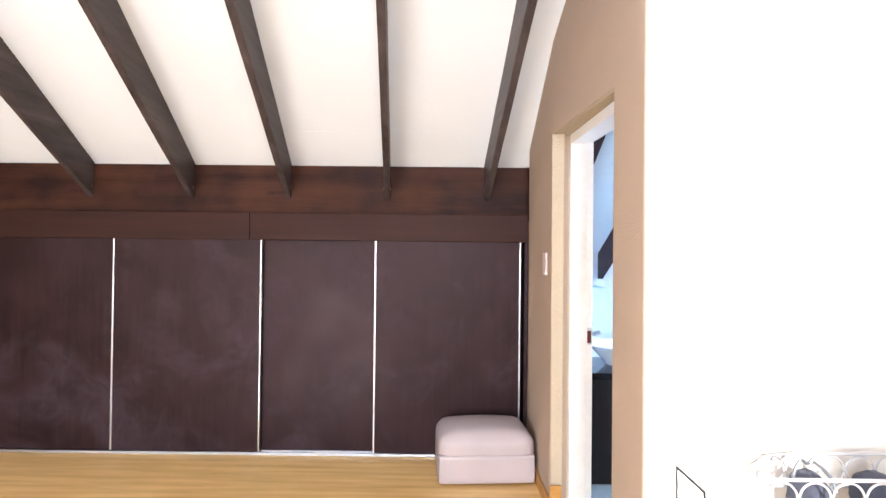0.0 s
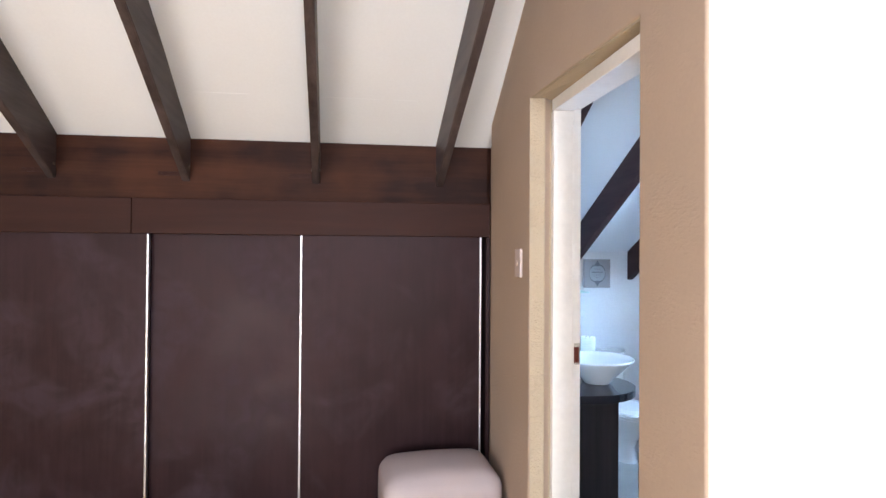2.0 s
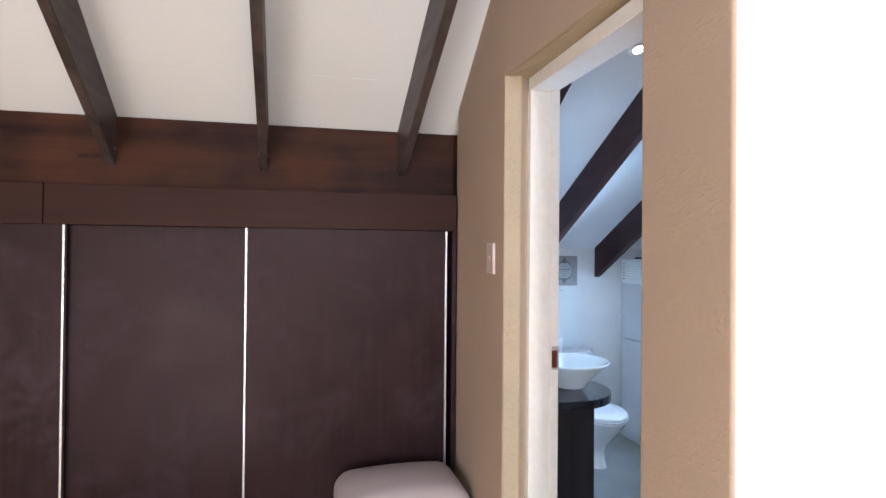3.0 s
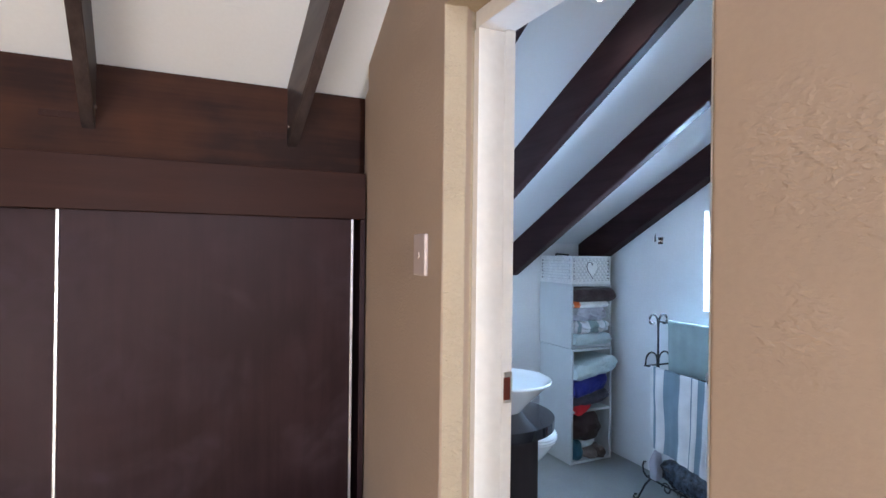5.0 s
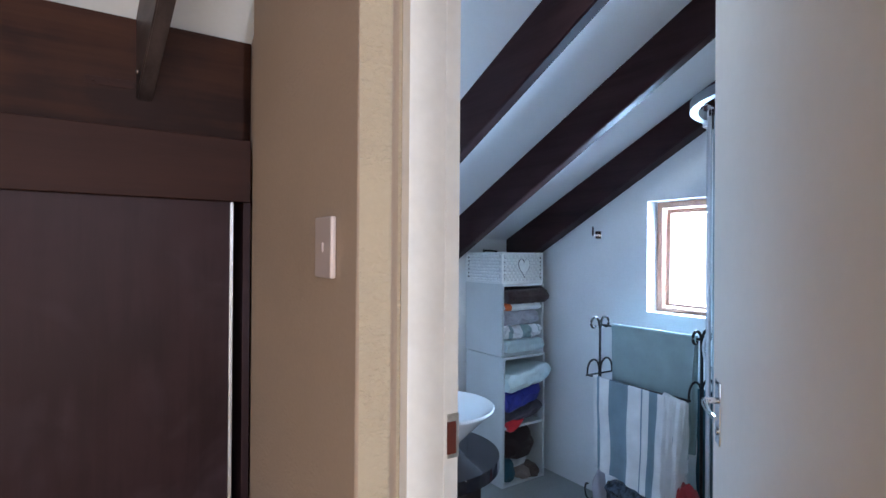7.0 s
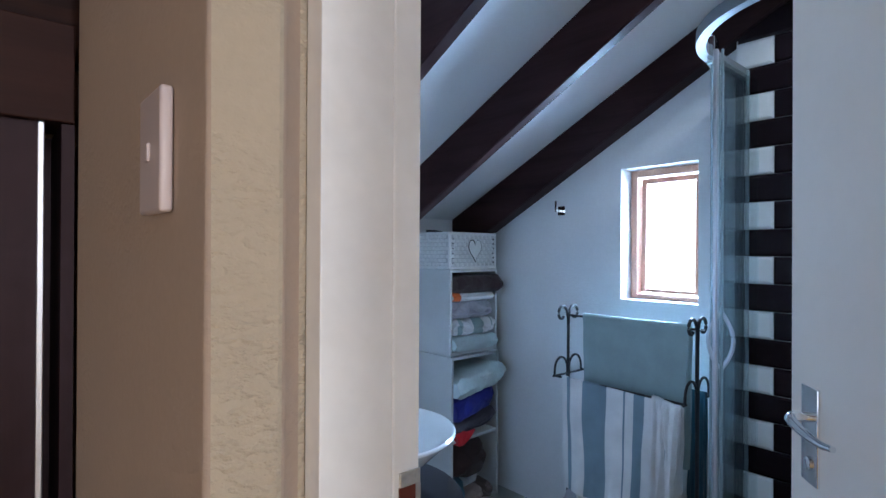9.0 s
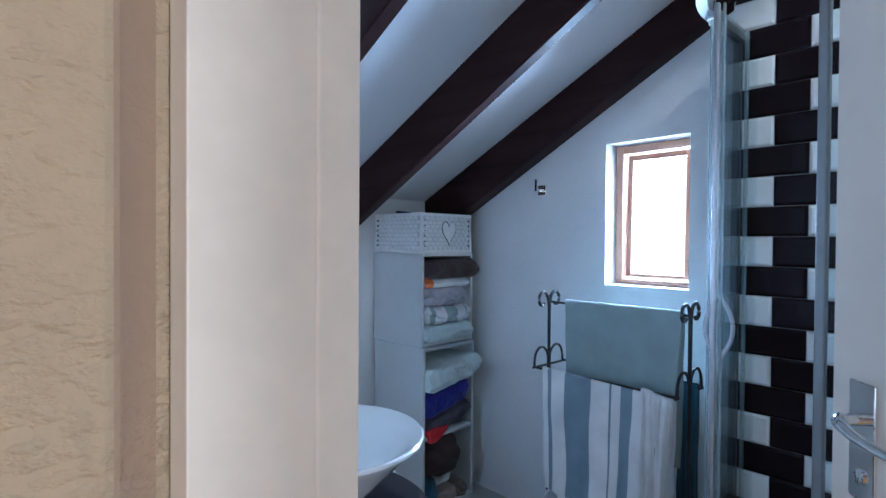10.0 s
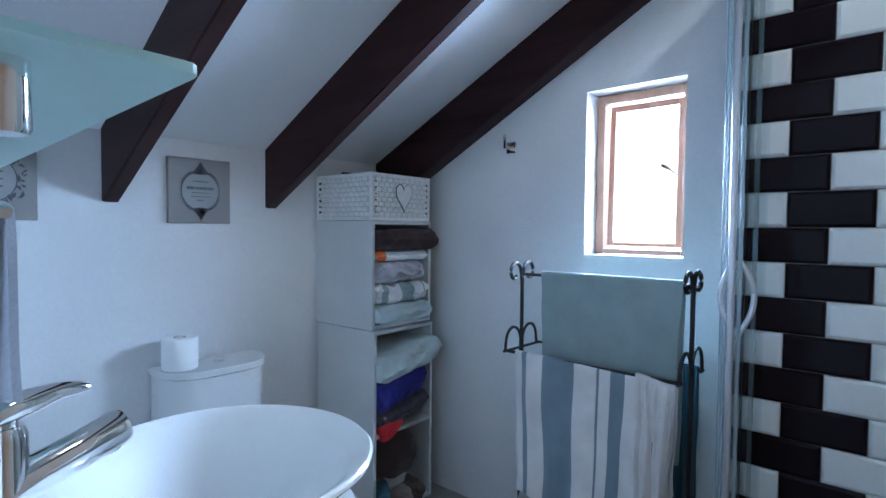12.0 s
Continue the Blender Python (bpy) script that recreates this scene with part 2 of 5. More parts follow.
M_TOWELG = cloth("grey_green_terry", (0.28, 0.37, 0.38))
M_CLOTHW = cloth("white_terry", (0.74, 0.74, 0.75))
M_CLOTHMINT = cloth("pale_mint_terry", (0.56, 0.66, 0.66))
M_CLOTHB = cloth("dark_brown_terry", (0.034, 0.016, 0.016), 0.06)
M_CLOTHL = cloth("lilac_grey_terry", (0.42, 0.41, 0.47))
M_CLOTHBLUE = cloth("royal_blue_cloth", (0.012, 0.014, 0.19))
M_CLOTHP = cloth("charcoal_plum_cloth", (0.055, 0.045, 0.06))
M_CLOTHR = cloth("red_cloth", (0.62, 0.012, 0.02))
M_CLOTHO = cloth("orange_patterned_cloth", (0.75, 0.15, 0.03))
M_CLOTHT = cloth("teal_cloth", (0.02, 0.09, 0.13))


# ---- mesh helpers ----
def part(name, bm, mats, parent=None, label="", smooth=False):
    me = bpy.data.meshes.new(name)
    bmesh.ops.recalc_face_normals(bm, faces=bm.faces)
    bm.to_mesh(me)
    bm.free()
    for m in (mats if isinstance(mats, (list, tuple)) else [mats]):
        me.materials.append(m)
    if smooth:
        me.shade_smooth()
        me.set_sharp_from_angle(angle=radians(38))
        for poly in me.polygons:
            if poly.area > 0.004:
                poly.use_smooth = False
    ob = new(name, me)
    if parent is not None:
        ob.parent = parent
    return tagged(ob, label)


def thing(name, label, category, at=(0, 0, 0), rz=0.0, group=""):
    ob = new(name)
    ob.empty_display_size = 0.1
    ob.matrix_basis = pose(*at, 0, 0, rz)
    return tagged(ob, label, category, group)


def structure(name, bm, mats, label="", smooth=False):
    return tagged(part(name, bm, mats, None, label, smooth), kind="structure")


def prism(bm, pts, vec, mat=0):
    """A solid from a flat outline of points, drawn along vec."""
    low = [bm.verts.new(p) for p in pts]
    high = [bm.verts.new(Vector(p) + Vector(vec)) for p in pts]
    faces = [bm.faces.new(low), bm.faces.new(high[::-1])]
    for i in range(len(pts)):
        j = (i + 1) % len(pts)
        faces.append(bm.faces.new((low[j], low[i], high[i], high[j])))
    for f in faces:
        f.material_index = mat
    return faces


def box(bm, a, b, bevel=0.0, seg=2, mat=0):
    x0, y0, z0 = a
    x1, y1, z1 = b
    before = set(bm.faces)
    fs = prism(bm, [(x0, y0, z0), (x1, y0, z0), (x1, y1, z0), (x0, y1, z0)], (0, 0, z1 - z0), mat)
    if bevel:
        edges = {e for f in fs for e in f.edges}
        bmesh.ops.bevel(bm, geom=list(edges), offset=bevel, segments=seg, profile=0.5, affect="EDGES", clamp_overlap=True)
    return [f for f in bm.faces if f not in before]


def tube(bm, pts, r, sides=8, closed=False, mat=0, flat=1.0):
    """A round or flattened rod along a line of points."""
    pts = [Vector(p) for p in pts]
    rings, n = [], len(pts)
    up = Vector((0, 0, 1))
    for i, p in enumerate(pts):
        a = pts[i - 1] if i or closed else p
        c = pts[(i + 1) % n] if i < n - 1 or closed else p
        d = (c - a).normalized()
        u = d.cross(up)
        if u.length < 0.15:
            u = d.cross(Vector((0.3, 1, 0)))
        u.normalize()
        v = d.cross(u).normalized()
        rr = r[i] if isinstance(r, (list, tuple)) else r
        rings.append([bm.verts.new(p + (u * math.cos(s) * flat + v * math.sin(s)) * rr) for s in [2 * math.pi * k / sides for k in range(sides)]])
    for i in range(n if closed else n - 1):
        a, b = rings[i], rings[(i + 1) % n]
        for k in range(sides):
            f = bm.faces.new((a[k], a[(k + 1) % sides], b[(k + 1) % sides], b[k]))
            f.material_index = mat
    if not closed:
        for ring in (rings[0], rings[-1]):
            bm.faces.new(ring).material_index = mat


def lathe(bm, profile, centre=(0, 0), sides=40, sx=1.0, sy=1.0, mat=0):
    """Turns a profile of (radius, z) about the vertical."""
    rings = []
    for r, z in profile:
        rings.append([bm.verts.new((centre[0] + sx * r * math.cos(a), centre[1] + sy * r * math.sin(a), z)) for a in [2 * math.pi * k / sides for k in range(sides)]])
    for a, b in zip(rings, rings[1:]):
        for k in range(sides):
            bm.faces.new((a[k], a[(k + 1) % sides], b[(k + 1) % sides], b[k])).material_index = mat
    for ring in (rings[0], rings[-1]):
        bm.faces.new(ring).material_index = mat


# ---- structure ----
def wall_x(y):
    """The room face of the wall beside the door, which runs a little askew."""
    if y > 3.755:
        return 0.701
    return 0.669 + 0.0085 * (3.845 - y) if y > 2.985 else 0.757 + 0.065 * (2.145 - y) if y < 2.145 else 0.6763 + 0.096 * (2.985 - y)


def ceil_bed(y):
    return 2.080 + 0.605 * (3.85 - y)


def ceil_bath(y):
    return 1.432 + 0.49 * (4.75 - y)


E_WALL, Y_END, BATH_W, BATH_E, BATH_N, BATH_S = 3.3, -3.6, 0.903, 2.64, 4.75, 2.07
D0, D1, DTOP = 2.160, 2.985, 2.085

bm = bmesh.new()
box(bm, (-4.6, Y_END - 0.2, -0.12), (0.80, 3.95, 0.0))
box(bm, (0.80, Y_END - 0.2, -0.12), (E_WALL + 0.1, 1.95, 0.0))
box(bm, (0.80, 2.17, -0.12), (0.865, 2.99, 0.0))
structure("floor", bm, M_FLOOR, "golden varnished wood laminate floor")
bm = bmesh.new()
box(bm, (0.8652, 1.96, -0.12), (BATH_E + 0.2, BATH_N + 0.2, 0.0))
structure("floor", bm, M_BFLOOR, "smooth grey bathroom floor")


def wall_block(bm, y0, y1, z0, z1, slope=True):
    """A length of the wall between the rooms; its room face is tan, its bathroom face white."""
    x0, x1 = wall_x(y0), wall_x(y1)
    fs = prism(bm, [(x0, y0, z0), (x1, y1, z0), (BATH_W, y1, z0), (BATH_W, y0, z0)], (0, 0, z1 - z0))
    return fs


bm = bmesh.new()
prism(bm, [(wall_x(D1), D1, 0), (0.7355, 2.9635, 0), (0.7400, 2.9645, 0), (0.7435, 2.9665, 0), (0.7470, 2.9700, 0), (0.768, 2.9885, 0), (0.7762, 2.991, 0), (0.7762, 2.993, 0), (BATH_W, 2.993, 0), (BATH_W, 4.95, 0), (0.701, 4.95, 0), (0.701, 3.762, 0), (wall_x(3.742), 3.742, 0)], (0, 0, DTOP))
prism(bm, [(wall_x(D1), D1, DTOP), (BATH_W, D1, DTOP), (BATH_W, 4.95, DTOP), (0.701, 4.95, DTOP), (0.701, 3.762, DTOP), (wall_x(3.742), 3.742, DTOP)], (0, 0, 4.6 - DTOP))
wall_block(bm, D0, D1, DTOP, 4.6)
for z0, z1 in ((0, DTOP), (DTOP, 4.6)):
    wall_block(bm, 1.968, D0, z0, z1)
    prism(bm, [(wall_x(1.87), 1.87, z0), (BATH_W, 1.87, z0), (BATH_W, 1.968, z0), (wall_x(1.968), 1.968, z0)], (0, 0, z1 - z0))
    prism(bm, [(BATH_W, 1.87, z0), (E_WALL, 1.87, z0), (E_WALL, 1.968, z0), (BATH_W, 1.968, z0)], (0, 0, z1 - z0))
twins = {}
for f in bm.faces:
    twins.setdefault(tuple(round(c, 3) for c in f.calc_center_median()), []).append(f)
bmesh.ops.delete(bm, geom=[f for fs in twins.values() if len(fs) > 1 for f in fs], context="FACES")
bmesh.ops.remove_doubles(bm, verts=bm.verts, dist=0.0005)
bm.edges.ensure_lookup_table()
soft = []
for e in bm.edges:
    a, b = e.verts[0].co, e.verts[1].co
    mid = (a + b) / 2
    vertical = abs(a.z - b.z) > 0.5
    if mid.x < 0.715 + 0.1 * (mid.y < 2.9) and (vertical and (abs(mid.y - 1.87) < 0.01 or mid.z < DTOP and any(abs(mid.y - y) < 0.01 for y in (D0, D1))) or (abs(mid.z - DTOP) < 0.01 and abs(a.y - b.y) > 0.5)) and mid.z < 4.5:
        if len(e.link_faces) == 2 and e.link_faces[0].normal.dot(e.link_faces[1].normal) < 0.5:
            soft.append(e)
bmesh.ops.bevel(bm, geom=soft, offset=0.010, segments=4, profile=0.5, affect="EDGES", clamp_overlap=True)
bmesh.ops.recalc_face_normals(bm, faces=bm.faces)
for f in bm.faces:
    c = f.calc_center_median()
    if f.normal.x > 0.7 and c.x > 0.9:
        f.material_index = 1
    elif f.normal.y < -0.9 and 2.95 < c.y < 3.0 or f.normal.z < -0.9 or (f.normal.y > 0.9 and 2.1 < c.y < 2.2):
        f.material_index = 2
    elif f.normal.y < -0.9 and c.y < 1.9:
        f.material_index = 3
wall = structure("wall_east", bm, [M_TAN, M_WHITE, M_CREAM, M_RETURN], "rough tan plaster wall with a deep cream door reveal and a whitewashed return", True)
for poly in wall.data.polygons:
    if poly.normal.x < -0.9 and poly.center.z > DTOP:
        poly.use_smooth = True

bm = bmesh.new()
box(bm, (BATH_W, BATH_S - 0.098, 0), (BATH_E + 0.2, BATH_S, 2.9))
structure("wall_south", bm, M_WHITE, "white bathroom wall")
bm = bmesh.new()
box(bm, (-4.6, 3.96, 0), (0.70, 4.1, 3.0))
structure("wall_north", bm, M_TAN, "plaster wall behind the wardrobe")
# Unseen wall; its opening is made up to hold the side fill.
bm = bmesh.new()
box(bm, (-4.6, Y_END, 0), (-4.45, -1.4, 4.6))
box(bm, (-4.6, 0.6, 0), (-4.45, 3.96, 4.6))
box(bm, (-4.6, -1.4, 0), (-4.45, 0.6, 0.85))
box(bm, (-4.6, -1.4, 2.15), (-4.45, 0.6, 4.6))
structure("wall_west", bm, M_TAN, "unseen tan plaster wall with an opening added for the side fill")
# Unseen wall: narrow slot sized to keep the sun on the return.
bm = bmesh.new()
for x0, x1, z0, z1 in ((-4.6, -3.4, 0, 4.6), (-3.4, -1.2, 0, 0.3), (-3.4, -1.2, 1.85, 4.6), (-1.2, 0.13, 0, 4.6), (0.13, 0.73, 0, 0.2), (0.13, 0.73, 4.1, 4.6), (0.73, E_WALL, 0, 4.6)):
    box(bm, (x0, Y_END - 0.15, z0), (x1, Y_END, z1))
structure("wall_back", bm, M_TAN, "unseen tan plaster wall with openings added to shape the sun and hold lamps")
bm = bmesh.new()
box(bm, (E_WALL, Y_END - 0.15, 0), (E_WALL + 0.15, 1.97, 4.6))
structure("wall_side", bm, M_TAN, "tan plaster wall")
bm = bmesh.new()
R = -0.3
prism(bm, [(-4.6, 3.96, ceil_bed(3.96)), (-4.6, R, ceil_bed(R)), (-4.6, Y_END - 0.15, ceil_bed(R) - 0.1), (-4.6, Y_END - 0.15, ceil_bed(R)), (-4.6, R, ceil_bed(R) + 0.1), (-4.6, 3.96, ceil_bed(3.96) + 0.1)], (E_WALL + 4.75, 0, 0))
structure("ceiling", bm, M_CEIL, "white painted sloping ceiling boards")
bm = bmesh.new()
prism(bm, [(BATH_W - 0.05, 4.9, ceil_bath(4.9)), (BATH_W - 0.05, 1.97, ceil_bath(1.97)), (BATH_W - 0.05, 1.97, ceil_bath(1.97) + 0.1), (BATH_W - 0.05, 4.9, ceil_bath(4.9) + 0.1)], (BATH_E - BATH_W + 0.2, 0, 0))
structure("ceiling", bm, M_BCEIL, "white sloping bathroom ceiling")
bm = bmesh.new()
box(bm, (BATH_W, BATH_N, 0), (BATH_E + 0.2, BATH_N + 0.15, 1.6))
structure("wall_north", bm, M_WHITE, "white bathroom wall under the eaves")
W0, W1, WZ0, WZ1 = 3.402, 3.735, 1.05, 1.618
bm = bmesh.new()
box(bm, (BATH_E, BATH_S - 0.1, 0), (BATH_E + 0.28, W0, 3.0))
box(bm, (BATH_E, W1, 0), (BATH_E + 0.28, BATH_N, 3.0))
box(bm, (BATH_E, W0, 0), (BATH_E + 0.28, W1, WZ0))
box(bm, (BATH_E, W0, WZ1), (BATH_E + 0.28, W1, 3.0))
bmesh.ops.remove_doubles(bm, verts=bm.verts, dist=0.0005)
structure("wall_window", bm, M_WHITE, "white bathroom wall with a small deep-set window")

# ---- ceiling beams ----
def rafter(x0, x1, y_end, top, bottom, y_high, label, group, m=None, cuts=0):
    """A sloping beam with a plumb-cut foot and eased lower edges; top and bottom give its heights along y."""
    bm = bmesh.new()
    prism(bm, [(x0, y_end, bottom(y_end)), (x0, y_high, bottom(y_high)), (x0, y_high, top(y_high) + 0.03), (x0, y_end, top(y_end) + 0.01)], (x1 - x0, 0, 0))
    low = [e for e in bm.edges if all(v.co.z < bottom(v.co.y) + 0.01 for v in e.verts)]
    bmesh.ops.bevel(bm, geom=low, offset=0.004, segments=2, affect="EDGES")
    for k in range(cuts):
        y = y_end + (y_high - y_end) * (k + 0.7) / (cuts + 1)
        bmesh.ops.bisect_plane(bm, geom=bm.verts[:] + bm.edges[:] + bm.faces[:], plane_co=(0, y, 0), plane_no=(0, 1, 0))
    return tagged(part("ceiling_beam", bm, m or M_BEAM), label, "ceiling beam", group)


def skewed(ob, lean, seed):
    """Leans a rafter's run, since the roof stands a little askew to the wardrobe, and lets its rough edges wander."""
    for v in ob.data.vertices:
        y = v.co.y
        v.co.x += lean * (3.896 - y) + 0.0022 * noise.noise(Vector((y * 4, v.co.z * 3, seed)))
        v.co.z += 0.003 * noise.noise(Vector((y * 3, v.co.x * 2, seed + 5)))


for x, lean in ((0.385, 0.070), (-0.34, 0.078), (-1.06, 0.082), (-1.765, 0.088), (-2.50, 0.066), (-3.22, 0.066), (-3.94, 0.066)):
    skewed(rafter(x - 0.0215, x + 0.0215, 3.896, ceil_bed, lambda y: 1.827 + 0.57 * (3.85 - y), R, "dark-stained rough rafter under the white sloping ceiling", "bedroom rafters", cuts=22), lean, x * 7)
for x0, x1, rise in ((1.441, 1.487, 0.510), (1.995, 2.041, 0.522), (2.56, 2.637, 0.539), (0.96, 1.0, 0.53)):
    rafter(x0, x1, BATH_N - 0.003, ceil_bath, lambda y: 1.207 + rise * (4.75 - y), BATH_S + 0.005, "dark-stained rafter under the white bathroom ceiling", "bathroom rafters", M_BATHBEAM)

M_BOLT = material("dull_steel_bolt", (0.22, 0.17, 0.15), 0.45, 0.8, 0.3, 60)
for k, x in enumerate((0.385, -0.34, -1.06, -1.765, -2.50)):
    for side in (-1, 1):
        bolt = new("bolt")
        tagged(bolt, "small rusty bolt through the foot of a dark rafter", "bolt", "rafter bolts")
        bm = bmesh.new()
        lathe(bm, [(0.001, 0), (0.0075, 0), (0.0075, 0.004), (0.004, 0.006), (0.001, 0.006)], sides=10)
        part("head", bm, M_BOLT, bolt)
        bolt.matrix_basis = pose(x + 0.0215 * side + 0.0025, 3.862, 1.88, 0, 90 * side, 0)
for k, x in enumerate((0.385, -0.34, -1.06, -1.765, -2.50)):
    bm = bmesh.new()
    box(bm, (-0.15, -0.0022, -0.012), (-0.027, 0, 0.012), 0.0008)
    for dx in (-0.13, -0.09):
        box(bm, (dx - 0.004, -0.005, -0.004), (dx + 0.004, -0.0022, 0.004), 0.001)
    ob = part("strap", bm, M_FASCIA)
    ob.matrix_basis = pose(x, 3.889, 1.845 + 0.004 * (k % 2))
    tagged(ob, "flat painted metal strap screwed to the wall plate", "metal strap", "wall plate straps")
bm = bmesh.new()
for xa, xb in ((-0.31, 0.02), (-0.98, -0.66), (0.10, 0.22)):
    box(bm, (xa, 3.60, ceil_bed(3.60) - 0.0012), (xb, 3.603, ceil_bed(3.60) + 0.004))
structure("trim", bm, M_CEIL, "thin painted joint bead across the ceiling boards")

# ---- wall plate and wardrobe ----
bm = bmesh.new()
box(bm, (-4.44, 3.89, 1.66), (0.699, 3.955, 2.047), 0.003)
tagged(part("wall_plate", bm, M_PLATE), "dark-stained timber wall plate with orange-brown patches under the rafters", "wooden beam")
bm = bmesh.new()

wardrobe = thing("built_in_wardrobe", "built-in wardrobe with dark brown sliding doors and silver edge strips", "wardrobe", (-1.9, 3.8, 0))
def wpart(name, bm, m, label="", parent=wardrobe):
    ob = part(name, bm, m, parent, label)
    ob.matrix_parent_inverse = Matrix.Translation((1.9, -3.8, 0)) if parent is wardrobe else Matrix()
    return ob


box(bm, (-4.44, 3.735, 1.50), (-1.285, 3.888, 1.69), 0.003)
wpart("fascia", bm, M_FASCIA, "dark brown stained fascia board")
bm = bmesh.new()
box(bm, (-1.282, 3.735, 1.50), (0.663, 3.888, 1.69), 0.003)
wpart("fascia", bm, M_FASCIA, "dark brown stained fascia board")
edges = [-4.30, -3.25, -2.241, -1.205, -0.401, 0.612]
for i in range(5):
    back = i == 3
    a, b = edges[i], edges[i + 1]
    yf = 3.80 if back else 3.757
    bm = bmesh.new()
    box(bm, (a - (0.03 if back else 0.0), yf, 0.018), (b + (0.03 if back else -0.0), yf + 0.018, 1.515), 0.001, 1)
    door = wpart("sliding_door", bm, M_LAM)
    if back:
        continue
    for side in ((a,) if i == 0 else (b,) if i == 4 else (b,) if i in (0, 1, 2) else (a,)):
        bm = bmesh.new()
        box(bm, (side - 0.0055, yf - 0.006, 0.016), (side + 0.0055, yf + 0.022, 1.50), 0.002)
        wpart("edge_strip", bm, M_ALU, "silver aluminium edge strip", wardrobe)
for side, yf in ((-0.401, 3.757),):
    bm = bmesh.new()
    box(bm, (side - 0.0055, yf - 0.006, 0.016), (side + 0.0055, yf + 0.022, 1.50), 0.002)
    wpart("edge_strip", bm, M_ALU, "silver aluminium edge strip")
bm = bmesh.new()
box(bm, (-4.44, 3.735, 0.001), (0.641, 3.845, 0.012), 0.002)
for y in (3.745, 3.79, 3.835):
    box(bm, (-4.44, y - 0.0015, 0.012), (0.641, y + 0.0015, 0.017))
wpart("bottom_track", bm, M_ALU, "silver aluminium floor track")
bm = bmesh.new()
box(bm, (0.642, 3.74, 0.0), (0.664, 3.95, 1.498), 0.001)
box(bm, (-4.44, 3.93, 0.018), (0.65, 3.95, 1.498))
wpart("carcass", bm, M_LAM)

# ---- bedroom pieces ----
def cushion_box(bm, a, b, r, dome=0.0, seg=6, sub=14):
    """An upholstered block: rounded, with bulging faces."""
    x0, y0, z0 = a
    x1, y1, z1 = b
    hx, hy, hz = (x1 - x0) / 2, (y1 - y0) / 2, (z1 - z0) / 2
    c = Vector(((x0 + x1) / 2, (y0 + y1) / 2, (z0 + z1) / 2))
    t = bmesh.new()
    bmesh.ops.create_cube(t, size=2)
    bmesh.ops.subdivide_edges(t, edges=t.edges, cuts=sub, use_grid_fill=True)
    for v in t.verts:
        u = v.co.copy()
        p = Vector((u.x * hx, u.y * hy, u.z * hz))
        q = Vector((max(-hx + r, min(hx - r, p.x)), max(-hy + r, min(hy - r, p.y)), max(-hz + r, min(hz - r, p.z))))
        d = p - q
        if d.length > 1e-6:
            p = q + d.normalized() * min(r, max(abs(d.x), abs(d.y), abs(d.z)))
        if u.z > 0:
            p.z += dome * (1 - u.x ** 2) * (1 - u.y ** 2) * u.z
        v.co = p + c
    me = bpy.data.meshes.new("tmp")
    t.to_mesh(me)
    t.free()
    bm.from_mesh(me)
    bpy.data.meshes.remove(me)


ott = thing("ottoman", "low dusty pink upholstered ottoman with a padded lid against the wardrobe", "ottoman", (0.362, 3.50, 0), 4)
bm = bmesh.new()
cushion_box(bm, (-0.318, -0.222, 0.010), (0.277, 0.2, 0.190), 0.022, 0)
part("base", bm, M_OTT, ott, smooth=True)
bm = bmesh.new()
cushion_box(bm, (-0.321, -0.225, 0.10), (0.280, 0.204, 0.312), 0.080, 0.036)
for v in bm.verts:
    v.co.z = max(v.co.z, 0.1895)
bmesh.ops.dissolve_degenerate(bm, dist=0.0002, edges=bm.edges)
part("lid", bm, M_OTT, ott, smooth=True)

sw = thing("light_switch", "pale pink-white surface light switch on the tan wall", "light switch", (wall_x(3.127) - 0.0005, 3.127, 1.361), -0.4)
bm = bmesh.new()
box(bm, (-0.013, -0.047, -0.065), (0.0, 0.047, 0.065), 0.004, 3)
part("cover", bm, M_SWITCH, sw, smooth=True)
bm = bmesh.new()
box(bm, (-0.0168, -0.008, -0.010), (-0.0132, 0.006, 0.010), 0.0015)
part("rocker", bm, M_SWITCH, sw, "small white rocker")

bm = bmesh.new()
box(bm, (0.0, -0.34, 0), (0.014, 0.34, 0.075), 0.003)
ob = structure("baseboard", bm, M_SKIRT, "low golden wooden skirting")
ob.matrix_basis = pose(wall_x(3.345) - 0.0145, 3.34, 0, 0, 0, 0.487)
bm = bmesh.new()
box(bm, (wall_x(D1) - 0.006, 2.949, 0), (0.735, 2.962, 0.150), 0.003)
structure("baseboard", bm, M_SKIRT, "low golden wooden skirting")

# ---- door frame and door ----
FX0, FX1 = 0.7765, 0.900
bm = bmesh.new()
for y0, y1 in ((2.9595, 2.9905), (D0 + 0.002, 2.176)):
    box(bm, (FX0, y0, 0), (FX1 - 0.0358, y1, 2.03), 0.0015)
    yb0, yb1 = (y0 - 0.0014, y1) if y0 > 2.5 else (y0, y1 - 0.012)
    box(bm, (FX1 - 0.036, yb0, 0), (FX1, yb1, 2.055), 0.002)
head = bmesh.new()
box(head, (FX0, D0 + 0.002, 2.032), (FX1 - 0.036, D1 - 0.002, DTOP - 0.002), 0.003)
box(head, (FX1 - 0.036, D0 + 0.002, 2.040), (FX1, D1 - 0.002, DTOP - 0.002), 0.002)
for v in head.verts:
    v.co.z -= 0.034 * (D1 - v.co.y) / 0.84
me = bpy.data.meshes.new("head")
head.to_mesh(me)
head.free()
bm.from_mesh(me)
bpy.data.meshes.remove(me)
structure("door_frame", bm, M_FRAME, "cream painted door frame with a rebate", True)
bm = bmesh.new()
